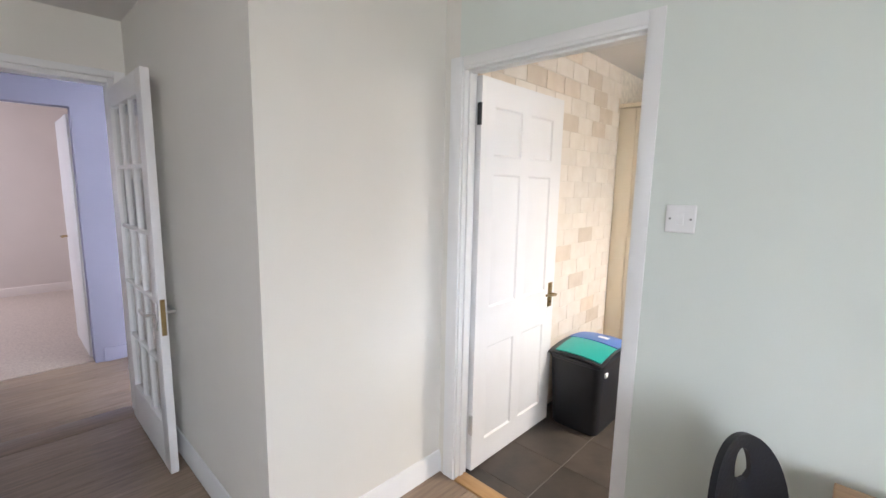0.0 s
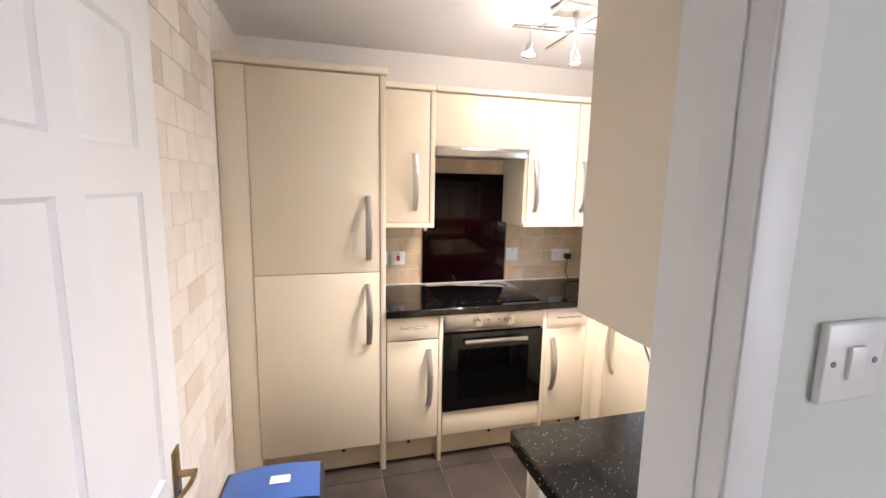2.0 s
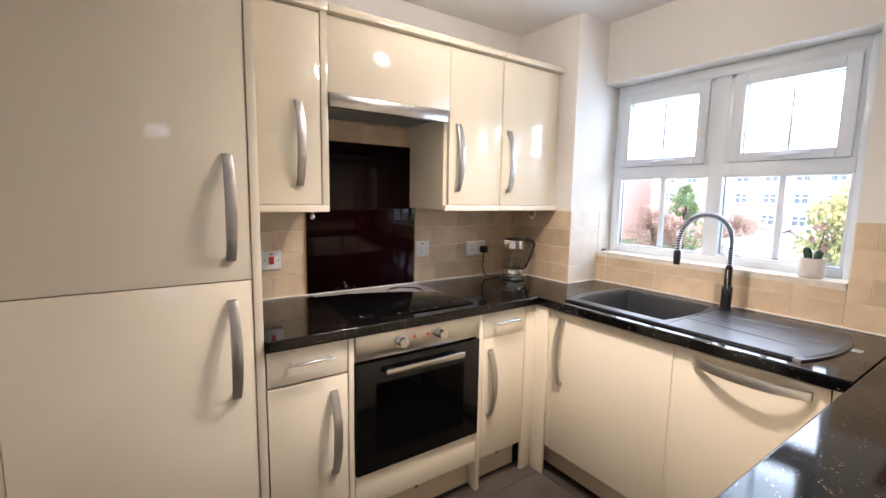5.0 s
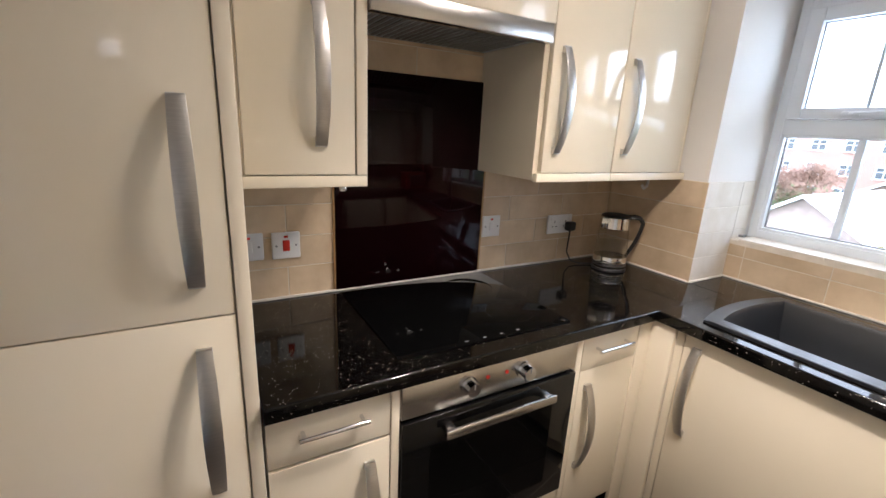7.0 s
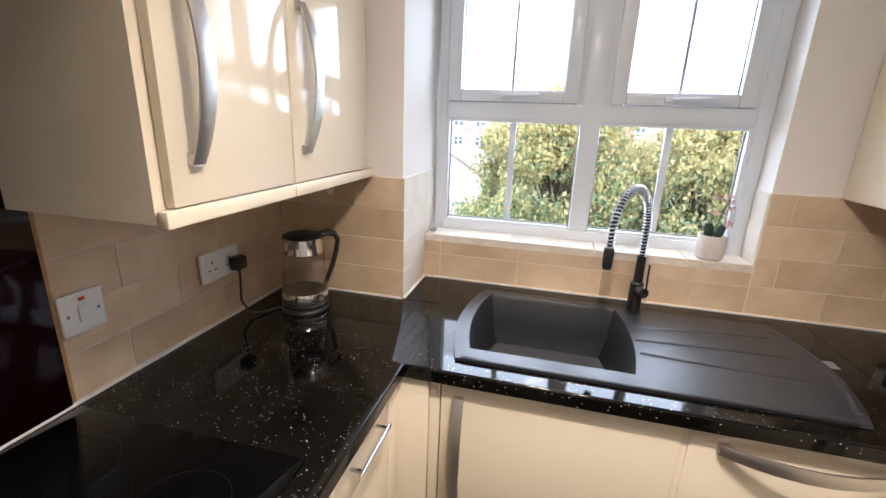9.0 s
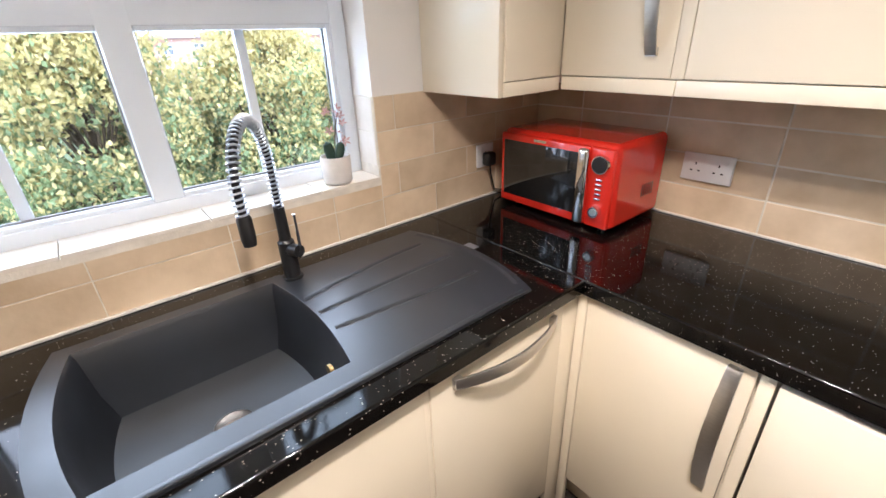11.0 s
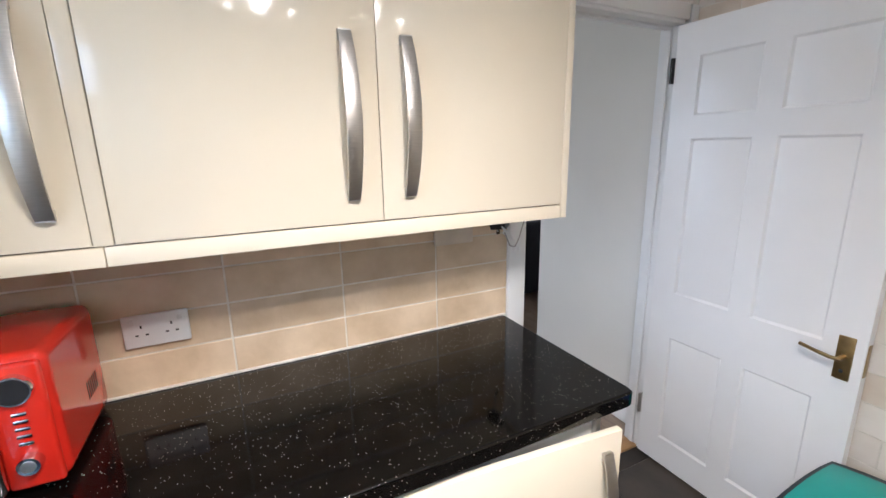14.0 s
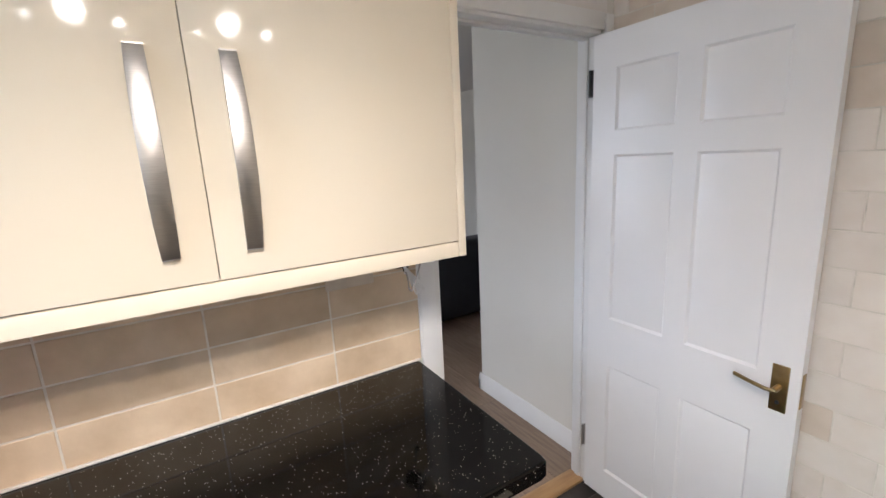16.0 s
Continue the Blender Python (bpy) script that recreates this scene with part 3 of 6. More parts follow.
part("architrave", join(bx(KR, KR + 0.058, S, S + 0.016, 0, 2.075, 0.004), bx(2.565, JL - 0.022, S, S + 0.012, 0, 2.075, 0.004),
                        bx(JL - 0.008, KR, S, S + 0.016, 2.012, 2.075, 0.004)), "gloss", frame_ob)
solid("threshold_strip", bx(JL, JR, 0.79, 0.875, -0.01, 0.011, 0.006), "oakx", "golden oak threshold strip between laminate and tiles", "threshold")


solid("threshold_strip_hall", bx(0.62, 0.80, -1.0, -0.19, -0.007, 0.004, 0.003), "oak", "oak threshold strip in the hall doorway", "threshold")


# ---- panelled door ----
def panel_field(x, y0, y1, z0, z1, s):
    """Raised field inside a recessed panel on the face x, looking along s."""
    bm = bmesh.new()
    m = 0.032
    ring0 = [(x - s * 0.010, y0, z0), (x - s * 0.010, y1, z0), (x - s * 0.010, y1, z1), (x - s * 0.010, y0, z1)]
    ring1 = [(x - s * 0.002, y0 + m, z0 + m), (x - s * 0.002, y1 - m, z0 + m), (x - s * 0.002, y1 - m, z1 - m), (x - s * 0.002, y0 + m, z1 - m)]
    back = [(x - s * 0.017, *p[1:]) for p in ring0]
    vs = [[bm.verts.new(p) for p in r] for r in (back, ring0, ring1)]
    for a, b in zip(vs, vs[1:]):
        for i in range(4):
            bm.faces.new((a[i], a[(i + 1) % 4], b[(i + 1) % 4], b[i]))
    bm.faces.new(vs[2]), bm.faces.new(vs[0][::-1])
    bmesh.ops.recalc_face_normals(bm, faces=bm.faces[:])
    return bm


def panel_door(name, hx, hy, width, height, label):
    """Six-panel leaf standing along +y from its hinge edge, its good face towards +x at hx."""
    d = thing(name, (hx, hy, 0), label, "door")
    t = 0.036
    cols = ((0.105, 0.340), (0.420, 0.650))
    rows = ((0.15, 0.665), (0.875, 1.545), (1.635, 1.865))
    pieces = []
    ys = [0, cols[0][0], cols[0][1], cols[1][0], cols[1][1], width]
    zs = [0.012, rows[0][0], rows[0][1], rows[1][0], rows[1][1], rows[2][0], rows[2][1], height]
    for i in (0, 2, 4):
        pieces.append(bx(hx - t, hx, hy + ys[i], hy + ys[i + 1], zs[0], zs[-1]))
    for i in (0, 2, 4, 6):
        for a, b in cols:
            pieces.append(bx(hx - t, hx, hy + a, hy + b, zs[i], zs[i + 1]))
    leaf = join(*pieces)
    bmesh.ops.remove_doubles(leaf, verts=leaf.verts[:], dist=0.0002)
    inner = [f for f in leaf.faces if len([g for g in leaf.faces if g is not f and (g.calc_center_median() - f.calc_center_median()).length < 1e-4])]
    bmesh.ops.delete(leaf, geom=inner, context="FACES_ONLY")
    body = part("leaf", leaf, "doorpaint", d)
    for a, b in cols:
        for r0, r1 in rows:
            part("panel", panel_field(hx, hy + a, hy + b, r0, r1, 1), "doorpaint", body)
            part("panel", panel_field(hx - t, hy + a, hy + b, r0, r1, -1), "doorpaint", body)
            for s, x in ((1, hx), (-1, hx - t)):
                w = 0.012
                mould = join(*[prism_bar((x - s * 0.001, hy + a, r0), (x - s * 0.001, hy + b, r1), s, w, k) for k in range(4)])
                part("moulding", mould, "doorpaint", body)
    return d, body


def prism_bar(lo, hi, s, w, k):
    """One sloped moulding strip of four round a panel."""
    x, y0, z0 = lo
    _, y1, z1 = hi
    bm = bmesh.new()
    d = -s * 0.010
    outer = [(y0, z0), (y1, z0), (y1, z1), (y0, z1)]
    inner = [(y0 + w, z0 + w), (y1 - w, z0 + w), (y1 - w, z1 - w), (y0 + w, z1 - w)]
    a, b = outer[k], outer[(k + 1) % 4]
    c, e = inner[(k + 1) % 4], inner[k]
    top = [bm.verts.new((x, *a)), bm.verts.new((x, *b)), bm.verts.new((x + d, *c)), bm.verts.new((x + d, *e))]
    low = [bm.verts.new((x + d * 1.3, *a)), bm.verts.new((x + d * 1.3, *b)), bm.verts.new((x + d * 1.3, *c)), bm.verts.new((x + d * 1.3, *e))]
    bm.faces.new(top), bm.faces.new(low[::-1])
    for i in range(4):
        bm.faces.new((top[i], top[(i + 1) % 4], low[(i + 1) % 4], low[i]))
    bmesh.ops.recalc_face_normals(bm, faces=bm.faces[:])
    return bm


LX, LY = 2.655, 0.897
door1, leaf1 = panel_door("door_1", LX, LY, 0.762, 1.992, "open white six-panel door with brass lever handle")
for s, x in ((1, LX), (-1, LX - 0.036)):
    h = part("lever_handle", join(bx(min(x, x + s * 0.006), max(x, x + s * 0.006), LY + 0.690, LY + 0.735, 0.765, 0.915, 0.003),
                                  cyl((x, LY + 0.712, 0.845), (x + s * 0.045, LY + 0.712, 0.845), 0.009)), "brass", leaf1, "worn brass lever handle on a plate")
    part("lever", tube([(x + s * 0.042, LY + 0.718, 0.845), (x + s * 0.046, LY + 0.69, 0.846), (x + s * 0.047, LY + 0.65, 0.852), (x + s * 0.042, LY + 0.605, 0.858)], 0.008, ry=0.006), "brass", h)
    part("keyhole", cyl((x + s * 0.004, LY + 0.712, 0.795), (x + s * 0.0075, LY + 0.712, 0.795), 0.006), "dark", h)
part("latch", bx(LX - 0.03, LX - 0.006, LY + 0.762, LY + 0.764, 0.79, 0.90, 0.0008), "brass", leaf1)
for z in (0.22, 1.77):
    part("hinge", join(cyl((LX + 0.004, LY - 0.012, z), (LX + 0.004, LY - 0.012, z + 0.1), 0.006), bx(LX - 0.016, LX + 0.002, LY - 0.012, LY, z, z + 0.1)), "blackplastic" if z > 1 else "steel", leaf1, "dark hinge" if z > 1 else "steel hinge")

# ---- window ----
win = thing("window_1", (5.41, 2.24, 1.085), "white double-glazed window with two small top-hung lights", "window", kind="structure")
X0, X1 = 5.365, 5.435
fr = join(bx(X0, X1, WY0 + 0.002, 1.722, 1.085, WZ1, 0.004), bx(X0, X1, 2.768, WY1 - 0.012, 1.085, WZ1, 0.004), bx(X0, X1, 1.722, 2.768, 1.085, 1.123, 0.004),
          bx(X0, X1, 1.722, 2.768, 2.0, WZ1, 0.004), bx(X0 + 0.002, X1 - 0.002, 1.722, 2.768, 1.523, 1.583, 0.004), bx(X0 + 0.001, X1 - 0.001, 2.205, 2.273, 1.123, 2.0, 0.004),
          bx(X0 + 0.003, X1 - 0.003, 2.176, 2.298, 1.575, 2.005, 0.002), bx(X0 + 0.003, X1 - 0.003, 1.715, 1.744, 1.575, 2.005, 0.002), bx(X0 + 0.003, X1 - 0.003, 2.758, 2.775, 1.575, 2.005, 0.002), bx(X0 + 0.003, X1 - 0.003, 1.744, 2.758, 1.978, 2.006, 0.002))
wframe = part("window_frame", fr, "upvc", win)
for y0, y1 in ((1.735, 2.203), (2.274, 2.757)):
    part("bead", join(bx(5.372, 5.40, y0 - 0.016, y0, 1.118, 1.528, 0.003), bx(5.372, 5.40, y1, y1 + 0.014, 1.118, 1.528, 0.003), bx(5.372, 5.40, y0, y1, 1.118, 1.134, 0.003), bx(5.372, 5.40, y0, y1, 1.512, 1.528, 0.003)), "upvc", wframe)
    gl = part("pane", bx(5.405, 5.413, y0 - 0.008, y1 + 0.008, 1.126, 1.52), "glass", win)
    gl.visible_shadow = False
    part("glazing_bar", join(bx(5.400, 5.405, (y0 + y1) / 2 - 0.012, (y0 + y1) / 2 + 0.012, 1.13, 1.515, 0.001), bx(5.413, 5.418, (y0 + y1) / 2 - 0.012, (y0 + y1) / 2 + 0.012, 1.13, 1.515, 0.001)), "upvc", wframe)
    part("gasket", join(bx(5.395, 5.404, y0, y0 + 0.004, 1.134, 1.512), bx(5.395, 5.404, y1 - 0.004, y1, 1.134, 1.512), bx(5.395, 5.404, y0, y1, 1.134, 1.138)), "grey", wframe)
for y0, y1 in ((1.738, 2.182), (2.292, 2.764)):
    sash = part("sash", join(bx(5.352, 5.41, y0, y0 + 0.05, 1.584, 1.985, 0.005), bx(5.352, 5.41, y1 - 0.05, y1, 1.584, 1.985, 0.005), bx(5.352, 5.41, y0 + 0.05, y1 - 0.05, 1.584, 1.626, 0.005), bx(5.352, 5.41, y0 + 0.05, y1 - 0.05, 1.935, 1.985, 0.005)), "upvc", win)
    gl = part("pane", bx(5.384, 5.392, y0 + 0.045, y1 - 0.045, 1.62, 1.94), "glass", sash)
    gl.visible_shadow = False
    ym = (y0 + y1) / 2
    part("glazing_bar", bx(5.3925, 5.396, ym - 0.006, ym + 0.006, 1.626, 1.935, 0.001), "alum", sash)
    part("window_handle", join(bx(5.340, 5.352, ym + 0.0, ym + 0.055, 1.594, 1.612, 0.003), tube([(5.345, ym + 0.03, 1.604), (5.325, ym + 0.01, 1.604), (5.322, ym - 0.05, 1.606), (5.326, ym - 0.10, 1.609)], 0.006)), "upvc", sash)
    part("gasket", join(bx(5.376, 5.384, y0 + 0.05, y0 + 0.053, 1.626, 1.935), bx(5.376, 5.384, y1 - 0.053, y1 - 0.05, 1.626, 1.935), bx(5.376, 5.384, y0 + 0.05, y1 - 0.05, 1.932, 1.935)), "grey", sash)

# dining room window, curtains
win2 = thing("window_2", (6.58, -2.25, 0.85), "white framed dining room window with plain panes", "window", kind="structure")
wf2 = part("window_frame", join(bx(6.55, 6.61, -3.3, -3.23, 0.85, 2.1, 0.004), bx(6.55, 6.61, -1.27, -1.2, 0.85, 2.1, 0.004), bx(6.55, 6.61, -3.23, -1.27, 0.85, 0.92, 0.004), bx(6.55, 6.61, -3.23, -1.27, 2.03, 2.1, 0.004),
                                bx(6.551, 6.609, -2.285, -2.215, 0.92, 2.03, 0.004), bx(6.552, 6.608, -3.23, -2.285, 1.5, 1.56, 0.004), bx(6.552, 6.608, -2.215, -1.27, 1.5, 1.56, 0.004)), "upvc", win2)
for a, b in ((-3.23, -2.285), (-2.215, -1.27)):
    part("pane", bx(6.576, 6.584, a, b, 0.92, 2.03), "glass", win2).visible_shadow = False


win3 = thing("window_3", (3.85, -3.53, 1.94), "small white framed high window in the dining room", "window", kind="structure")
part("window_frame", join(bx(3.452, 3.50, -3.56, -3.51, 1.942, 2.268, 0.003), bx(4.20, 4.248, -3.56, -3.51, 1.942, 2.268, 0.003), bx(3.50, 4.20, -3.56, -3.51, 1.942, 1.985, 0.003), bx(3.50, 4.20, -3.56, -3.51, 2.225, 2.268, 0.003)), "upvc", win3)
part("pane", bx(3.50, 4.20, -3.538, -3.532, 1.985, 2.225), "glass", win3).visible_shadow = False


# ---- handles ----
def bow_bar(length, width, lift, t=0.005, n=14):
    """Bowed flat bar along z from 0 to length, standing off towards -y, its ends at y=0."""
    bm = bmesh.new()
    rows_ = []
    for i in range(n + 1):
        u = i / n
        z = length * u
        y = -lift * (1 - (2 * u - 1) ** 2) - 0.010
        w = width / 2 * (0.82 + 0.18 * (1 - (2 * u - 1) ** 2))
        rows_.append([bm.verts.new(p) for p in ((-w, y, z), (w, y, z), (w, y + t, z), (-w, y + t, z))])
    for a, b in zip(rows_, rows_[1:]):
        for k in range(4):
            bm.faces.new((a[k], a[(k + 1) % 4], b[(k + 1) % 4], b[k]))
    bm.faces.new(rows_[0][::-1]), bm.faces.new(rows_[-1])
    bmesh.ops.recalc_face_normals(bm, faces=bm.faces[:])
    bmesh.ops.bevel(bm, geom=[e for e in bm.edges if e.calc_face_angle(0) > 1], offset=0.0012, segments=2, profile=0.5, affect="EDGES")
    feet = [bx(-width * 0.38, width * 0.38, -0.011, 0.0, z0, z0 + 0.02) for z0 in (0.0, length - 0.02)]
    return join(bm, *feet)


def pull(parent, x, y, z0, z1, turn, lying=False, width=0.034, lift=0.038):
    """Bow handle whose feet stand on a front at (x, y); turn 0 faces -y, 90 faces +x, 180 +y, -90 -x."""
    bm = bow_bar(z1 - z0, width, lift)
    m = Matrix.Translation((x, y, z0)) @ Matrix.Rotation(radians(turn), 4, "Z")
    if lying:
        m = Matrix.Translation((x, y, z0)) @ Matrix.Rotation(radians(turn), 4, "Z") @ Matrix.Translation((-(z1 - z0) / 2, 0, 0)) @ Matrix.Rotation(radians(90), 4, "Y")
    return part("handle", moved(bm, m), "steel", parent, "brushed steel bow handle")


def rod_pull(parent, x0, x1, y, z):
    return part("handle", join(cyl((x0, y - 0.028, z), (x1, y - 0.028, z), 0.0055, 12), cyl((x0 + 0.012, y, z), (x0 + 0.012, y - 0.028, z), 0.005, 10), cyl((x1 - 0.012, y, z), (x1 - 0.012, y - 0.028, z), 0.005, 10)),
                "chrome", parent, "slim chrome bar handle")


FY = 2.69      # front of the north base units
def front(name, x0, x1, y, z0, z1, parent, s=-1, mat="cream", t=0.019):
    """A slab door on the plane y, its face towards s."""
    a, b = (y, y + t) if s < 0 else (y - t, y)
    return part(name, bx(x0, x1, a, b, z0, z1, 0.0014), mat, parent)


# ---- north run ----
tall = thing("fridge_housing", (2.95, 2.98, 0), "tall cream gloss cupboard housing a built-in fridge freezer", "cupboard")
part("body", join(bx(2.675, 2.693, 2.70, N - 0.004, 0.0, 2.095), bx(3.298, 3.325, FY - 0.004, N - 0.004, 0.0, 2.095, 0.002), bx(2.693, 3.298, 2.712, N - 0.004, 0.15, 2.095)), "carcass", tall)
part("filler", bx(W + 0.004, 2.688, FY + 0.004, 2.72, 0.0, 2.095, 0.002), "cream", tall)
part("cornice", join(bx(W + 0.004, 3.335, FY - 0.018, N - 0.004, 2.098, 2.128, 0.004)), "cream", tall)
for z0, z1, h0, h1 in ((0.155, 1.1195, 0.735, 1.062), (1.1228, 2.090, 1.185, 1.515)):
    d = front("door", 2.6905, 3.2955, FY, z0, z1, tall)
    pull(d, 3.237, FY, h0, h1, 0)
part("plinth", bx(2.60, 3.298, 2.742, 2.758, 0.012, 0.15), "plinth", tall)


def base_unit(name, x0, x1, label, drawer, hx=None, hz=None, door_top=0.732):
    u = thing(name, ((x0 + x1) / 2, 2.98, 0), label, "cupboard", "base units")
    part("body", join(bx(x0, x0 + 0.012, 2.715, N - 0.02, 0.15, 0.868), bx(x1 - 0.012, x1, 2.715, N - 0.02, 0.15, 0.868), bx(x0 + 0.012, x1 - 0.012, 2.716, N - 0.02, 0.15, 0.168)), "carcass", u)
    if drawer:
        d = front("drawer_front", x0 + 0.0012, x1 - 0.0012, FY, 0.740, 0.864, u)
        rod_pull(d, drawer[0], drawer[1], FY, 0.815)
    d = front("door", x0 + 0.0012, x1 - 0.0012, FY, 0.155, door_top, u)
    pull(d, hx, FY, hz[0], hz[1], 0)
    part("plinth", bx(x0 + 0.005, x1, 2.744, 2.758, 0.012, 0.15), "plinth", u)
    return u


base_unit("base_cabinet", 3.33, 3.618, "narrow cream gloss base cupboard with drawer, beside oven", (3.395, 3.555), 3.562, (0.35, 0.68))
base_unit("base_cabinet", 4.277, 4.545, "narrow cream gloss base cupboard with drawer, by the corner", (4.33, 4.49), 4.318, (0.36, 0.69), 0.745)
for x0, x1 in ((3.620, 3.642), (4.252, 4.274)):
    solid("end_panel", bx(x0, x1, FY - 0.002, N - 0.02, 0.0, 0.868, 0.0015), "cream", "cream gloss upright panel reaching the floor beside oven", "panel", "oven end panels", kind="thing")
solid("corner_post", join(bx(4.548, 4.614, 2.688, 2.706, 0.0, 0.868, 0.002), bx(4.612, 4.630, 2.604, 2.706, 0.0, 0.868, 0.002)), "cream", "cream gloss corner post between cupboard runs", "panel", kind="thing")

oven = thing("oven", (3.95, 2.98, 0.155), "built-in oven with steel fascia and black glass door", "oven")
part("body", bx(3.648, 4.246, 2.712, 3.2, 0.300, 0.868), "dark", oven)
fas = part("fascia", bx(3.646, 4.248, FY - 0.004, 2.712, 0.766, 0.868, 0.003), "steelh", oven, "brushed steel control fascia")
for x in (3.842, 4.033):
    k = part("knob", join(cyl((x, FY - 0.004, 0.818), (x, FY - 0.010, 0.818), 0.026, 24), cyl((x, FY - 0.010, 0.818), (x, FY - 0.036, 0.818), 0.0205, 24, 0.0195)), "chrome", fas, "silver control knob")
    part("pointer", bx(x - 0.0015, x + 0.0015, FY - 0.0372, FY - 0.0355, 0.822, 0.838), "grey", k)
for x in (3.905, 3.97):
    part("indicator", cyl((x, FY - 0.004, 0.826), (x, FY - 0.006, 0.826), 0.006, 12), "redneon", fas, "small amber indicator light")
od = part("oven_door", join(bx(3.646, 4.248, FY - 0.010, 2.712, 0.300, 0.757, 0.003)), "ovenglass", oven, "black glass oven door")
part("inner_window", bx(3.73, 4.16, FY - 0.0112, FY - 0.0098, 0.37, 0.665), "hob", od)
part("handle", join(bx(3.755, 4.135, FY - 0.052, FY - 0.040, 0.704, 0.730, 0.004), bx(3.765, 3.79, FY - 0.042, FY - 0.008, 0.708, 0.726, 0.002), bx(4.10, 4.125, FY - 0.042, FY - 0.008, 0.708, 0.726, 0.002)), "steelh", od, "brushed steel bar handle")
front("lower_panel", 3.646, 4.248, FY, 0.155, 0.294, oven)
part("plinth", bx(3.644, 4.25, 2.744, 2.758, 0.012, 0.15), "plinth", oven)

for x, y in ((3.10, 2.742), (3.463, 2.744), (3.955, 2.744), (4.43, 2.744)):
    solid("plinth_screw_cap", cyl((x, y, 0.112), (x, y - 0.004, 0.112), 0.009, 12), "blackplastic", "dark round screw cap on a plinth", "screw cap", "plinth screw caps", kind="thing")
solid("plinth_screw_cap", cyl((4.704, 2.35, 0.112), (4.699, 2.35, 0.112), 0.009, 12), "blackplastic", "dark round screw cap on a plinth", "screw cap", "plinth screw caps", kind="thing")
# shade in the slot below the plinths, drawn as a dark strip
solid("plinth_gap_shadow_strip", join(bx(2.60, 4.64, 2.746, 2.756, 0.0, 0.012), bx(4.706, 4.716, 1.5, 2.70, 0.0, 0.012)), "dark", "dark strip standing in for the shadow gap under plinths", "trim")

# ---- east run under the sink ----
EX = 4.624
su = thing("sink_cabinet", (4.95, 2.28, 0), "wide cream gloss cupboard under the sink", "cupboard")
part("body", join(bx(EX + 0.02, 5.2, 2.005, 2.02, 0.15, 0.868), bx(EX + 0.02, 5.2, 2.585, 2.60, 0.15, 0.868), bx(EX + 0.02, 5.2, 2.02, 2.585, 0.15, 0.168)), "carcass", su)
sd = part("door", bx(EX, EX + 0.019, 2.004, 2.572, 0.155, 0.862, 0.0022), "cream", su)
pull(sd, EX, 2.525, 0.505, 0.832, -90)
part("filler", bx(EX + 0.004, EX + 0.02, 1.9885, 2.0035, 0.155, 0.866, 0.001), "cream", su)
part("filler", bx(EX + 0.003, EX + 0.02, 2.576, 2.603, 0.155, 0.866, 0.001), "cream", su)
part("plinth", bx(4.704, 4.718, 1.99, 2.70, 0.012, 0.15), "plinth", su)
dw = thing("dishwasher_front", (4.95, 1.75, 0), "built-in dishwasher behind a cream gloss door", "dishwasher")
part("body", bx(EX + 0.022, 5.2, 1.545, 1.985, 0.1, 0.862), "carcass", dw)
dd = part("door", bx(EX, EX + 0.019, 1.552, 1.988, 0.125, 0.862, 0.0022), "cream", dw)
pull(dd, EX, 1.76, 0.826, 1.166, -90, lying=True, lift=0.038)
part("plinth", bx(4.704, 4.718, 1.5, 1.985, 0.012, 0.12), "plinth", dw)
part("filler", bx(EX + 0.003, EX + 0.02, 1.470, 1.548, 0.0, 0.866, 0.001), "cream", dw)

# ---- south run ----
SY = 1.488
cu = thing("base_cabinet", (4.39, 1.2, 0), "cream gloss base cupboard in the corner under the microwave", "cupboard", "base units")
part("body", bx(4.21, 4.60, S + 0.02, SY - 0.022, 0.15, 0.868), "carcass", cu)
cd = front("door", 4.216, 4.594, SY, 0.165, 0.862, cu, 1)
pull(cd, 4.252, SY, 0.495, 0.852, 180)
part("plinth", bx(4.21, 4.70, SY - 0.085, SY - 0.07, 0.012, 0.15), "plinth", cu)
part("end_panel", bx(4.184, 4.21, S + 0.02, SY, 0.0, 0.868, 0.0015), "cream", cu)
part("filler", bx(4.598, EX, SY - 0.02, SY, 0.0, 0.868, 0.001), "cream", cu)

fz = thing("undercounter_freezer", (3.87, 1.2, 0), "undercounter appliance with slightly open cream door", "freezer")
part("body", bx(3.60, 4.170, S + 0.03, 1.462, 0.02, 0.845, 0.004), "whiteplastic", fz)
part("top_strip", bx(3.592, 4.175, 1.40, 1.466, 0.846, 0.866, 0.002), "alum", fz, "pale metal strip under the worktop")
fd = part("door", moved(bx(-0.592, 0.0, 0, 0.020, 0.10, 0.852, 0.0022), Matrix.Translation((4.176, 1.472, 0)) @ Matrix.Rotation(radians(-5.2), 4, "Z")), "cream", fz, "cream gloss door, slightly ajar")
hb = moved(bow_bar(0.33, 0.034, 0.030), Matrix.Translation((4.176, 1.472, 0)) @ Matrix.Rotation(radians(-5.2), 4, "Z") @ Matrix.Translation((-0.545, 0.020, 0.475)) @ Matrix.Rotation(math.pi, 4, "Z"))
part("handle", hb, "steel", fd, "brushed steel bow handle")
part("hinge_bracket", bx(3.585, 3.60, 1.44, 1.475, 0.78, 0.845, 0.002), "steel", fz)
solid("end_panel", bx(3.548, 3.566, S + 0.02, 1.40, 0.0, 0.868, 0.0015), "whiteplastic", "white end panel closing the south worktop", "panel", kind="thing")

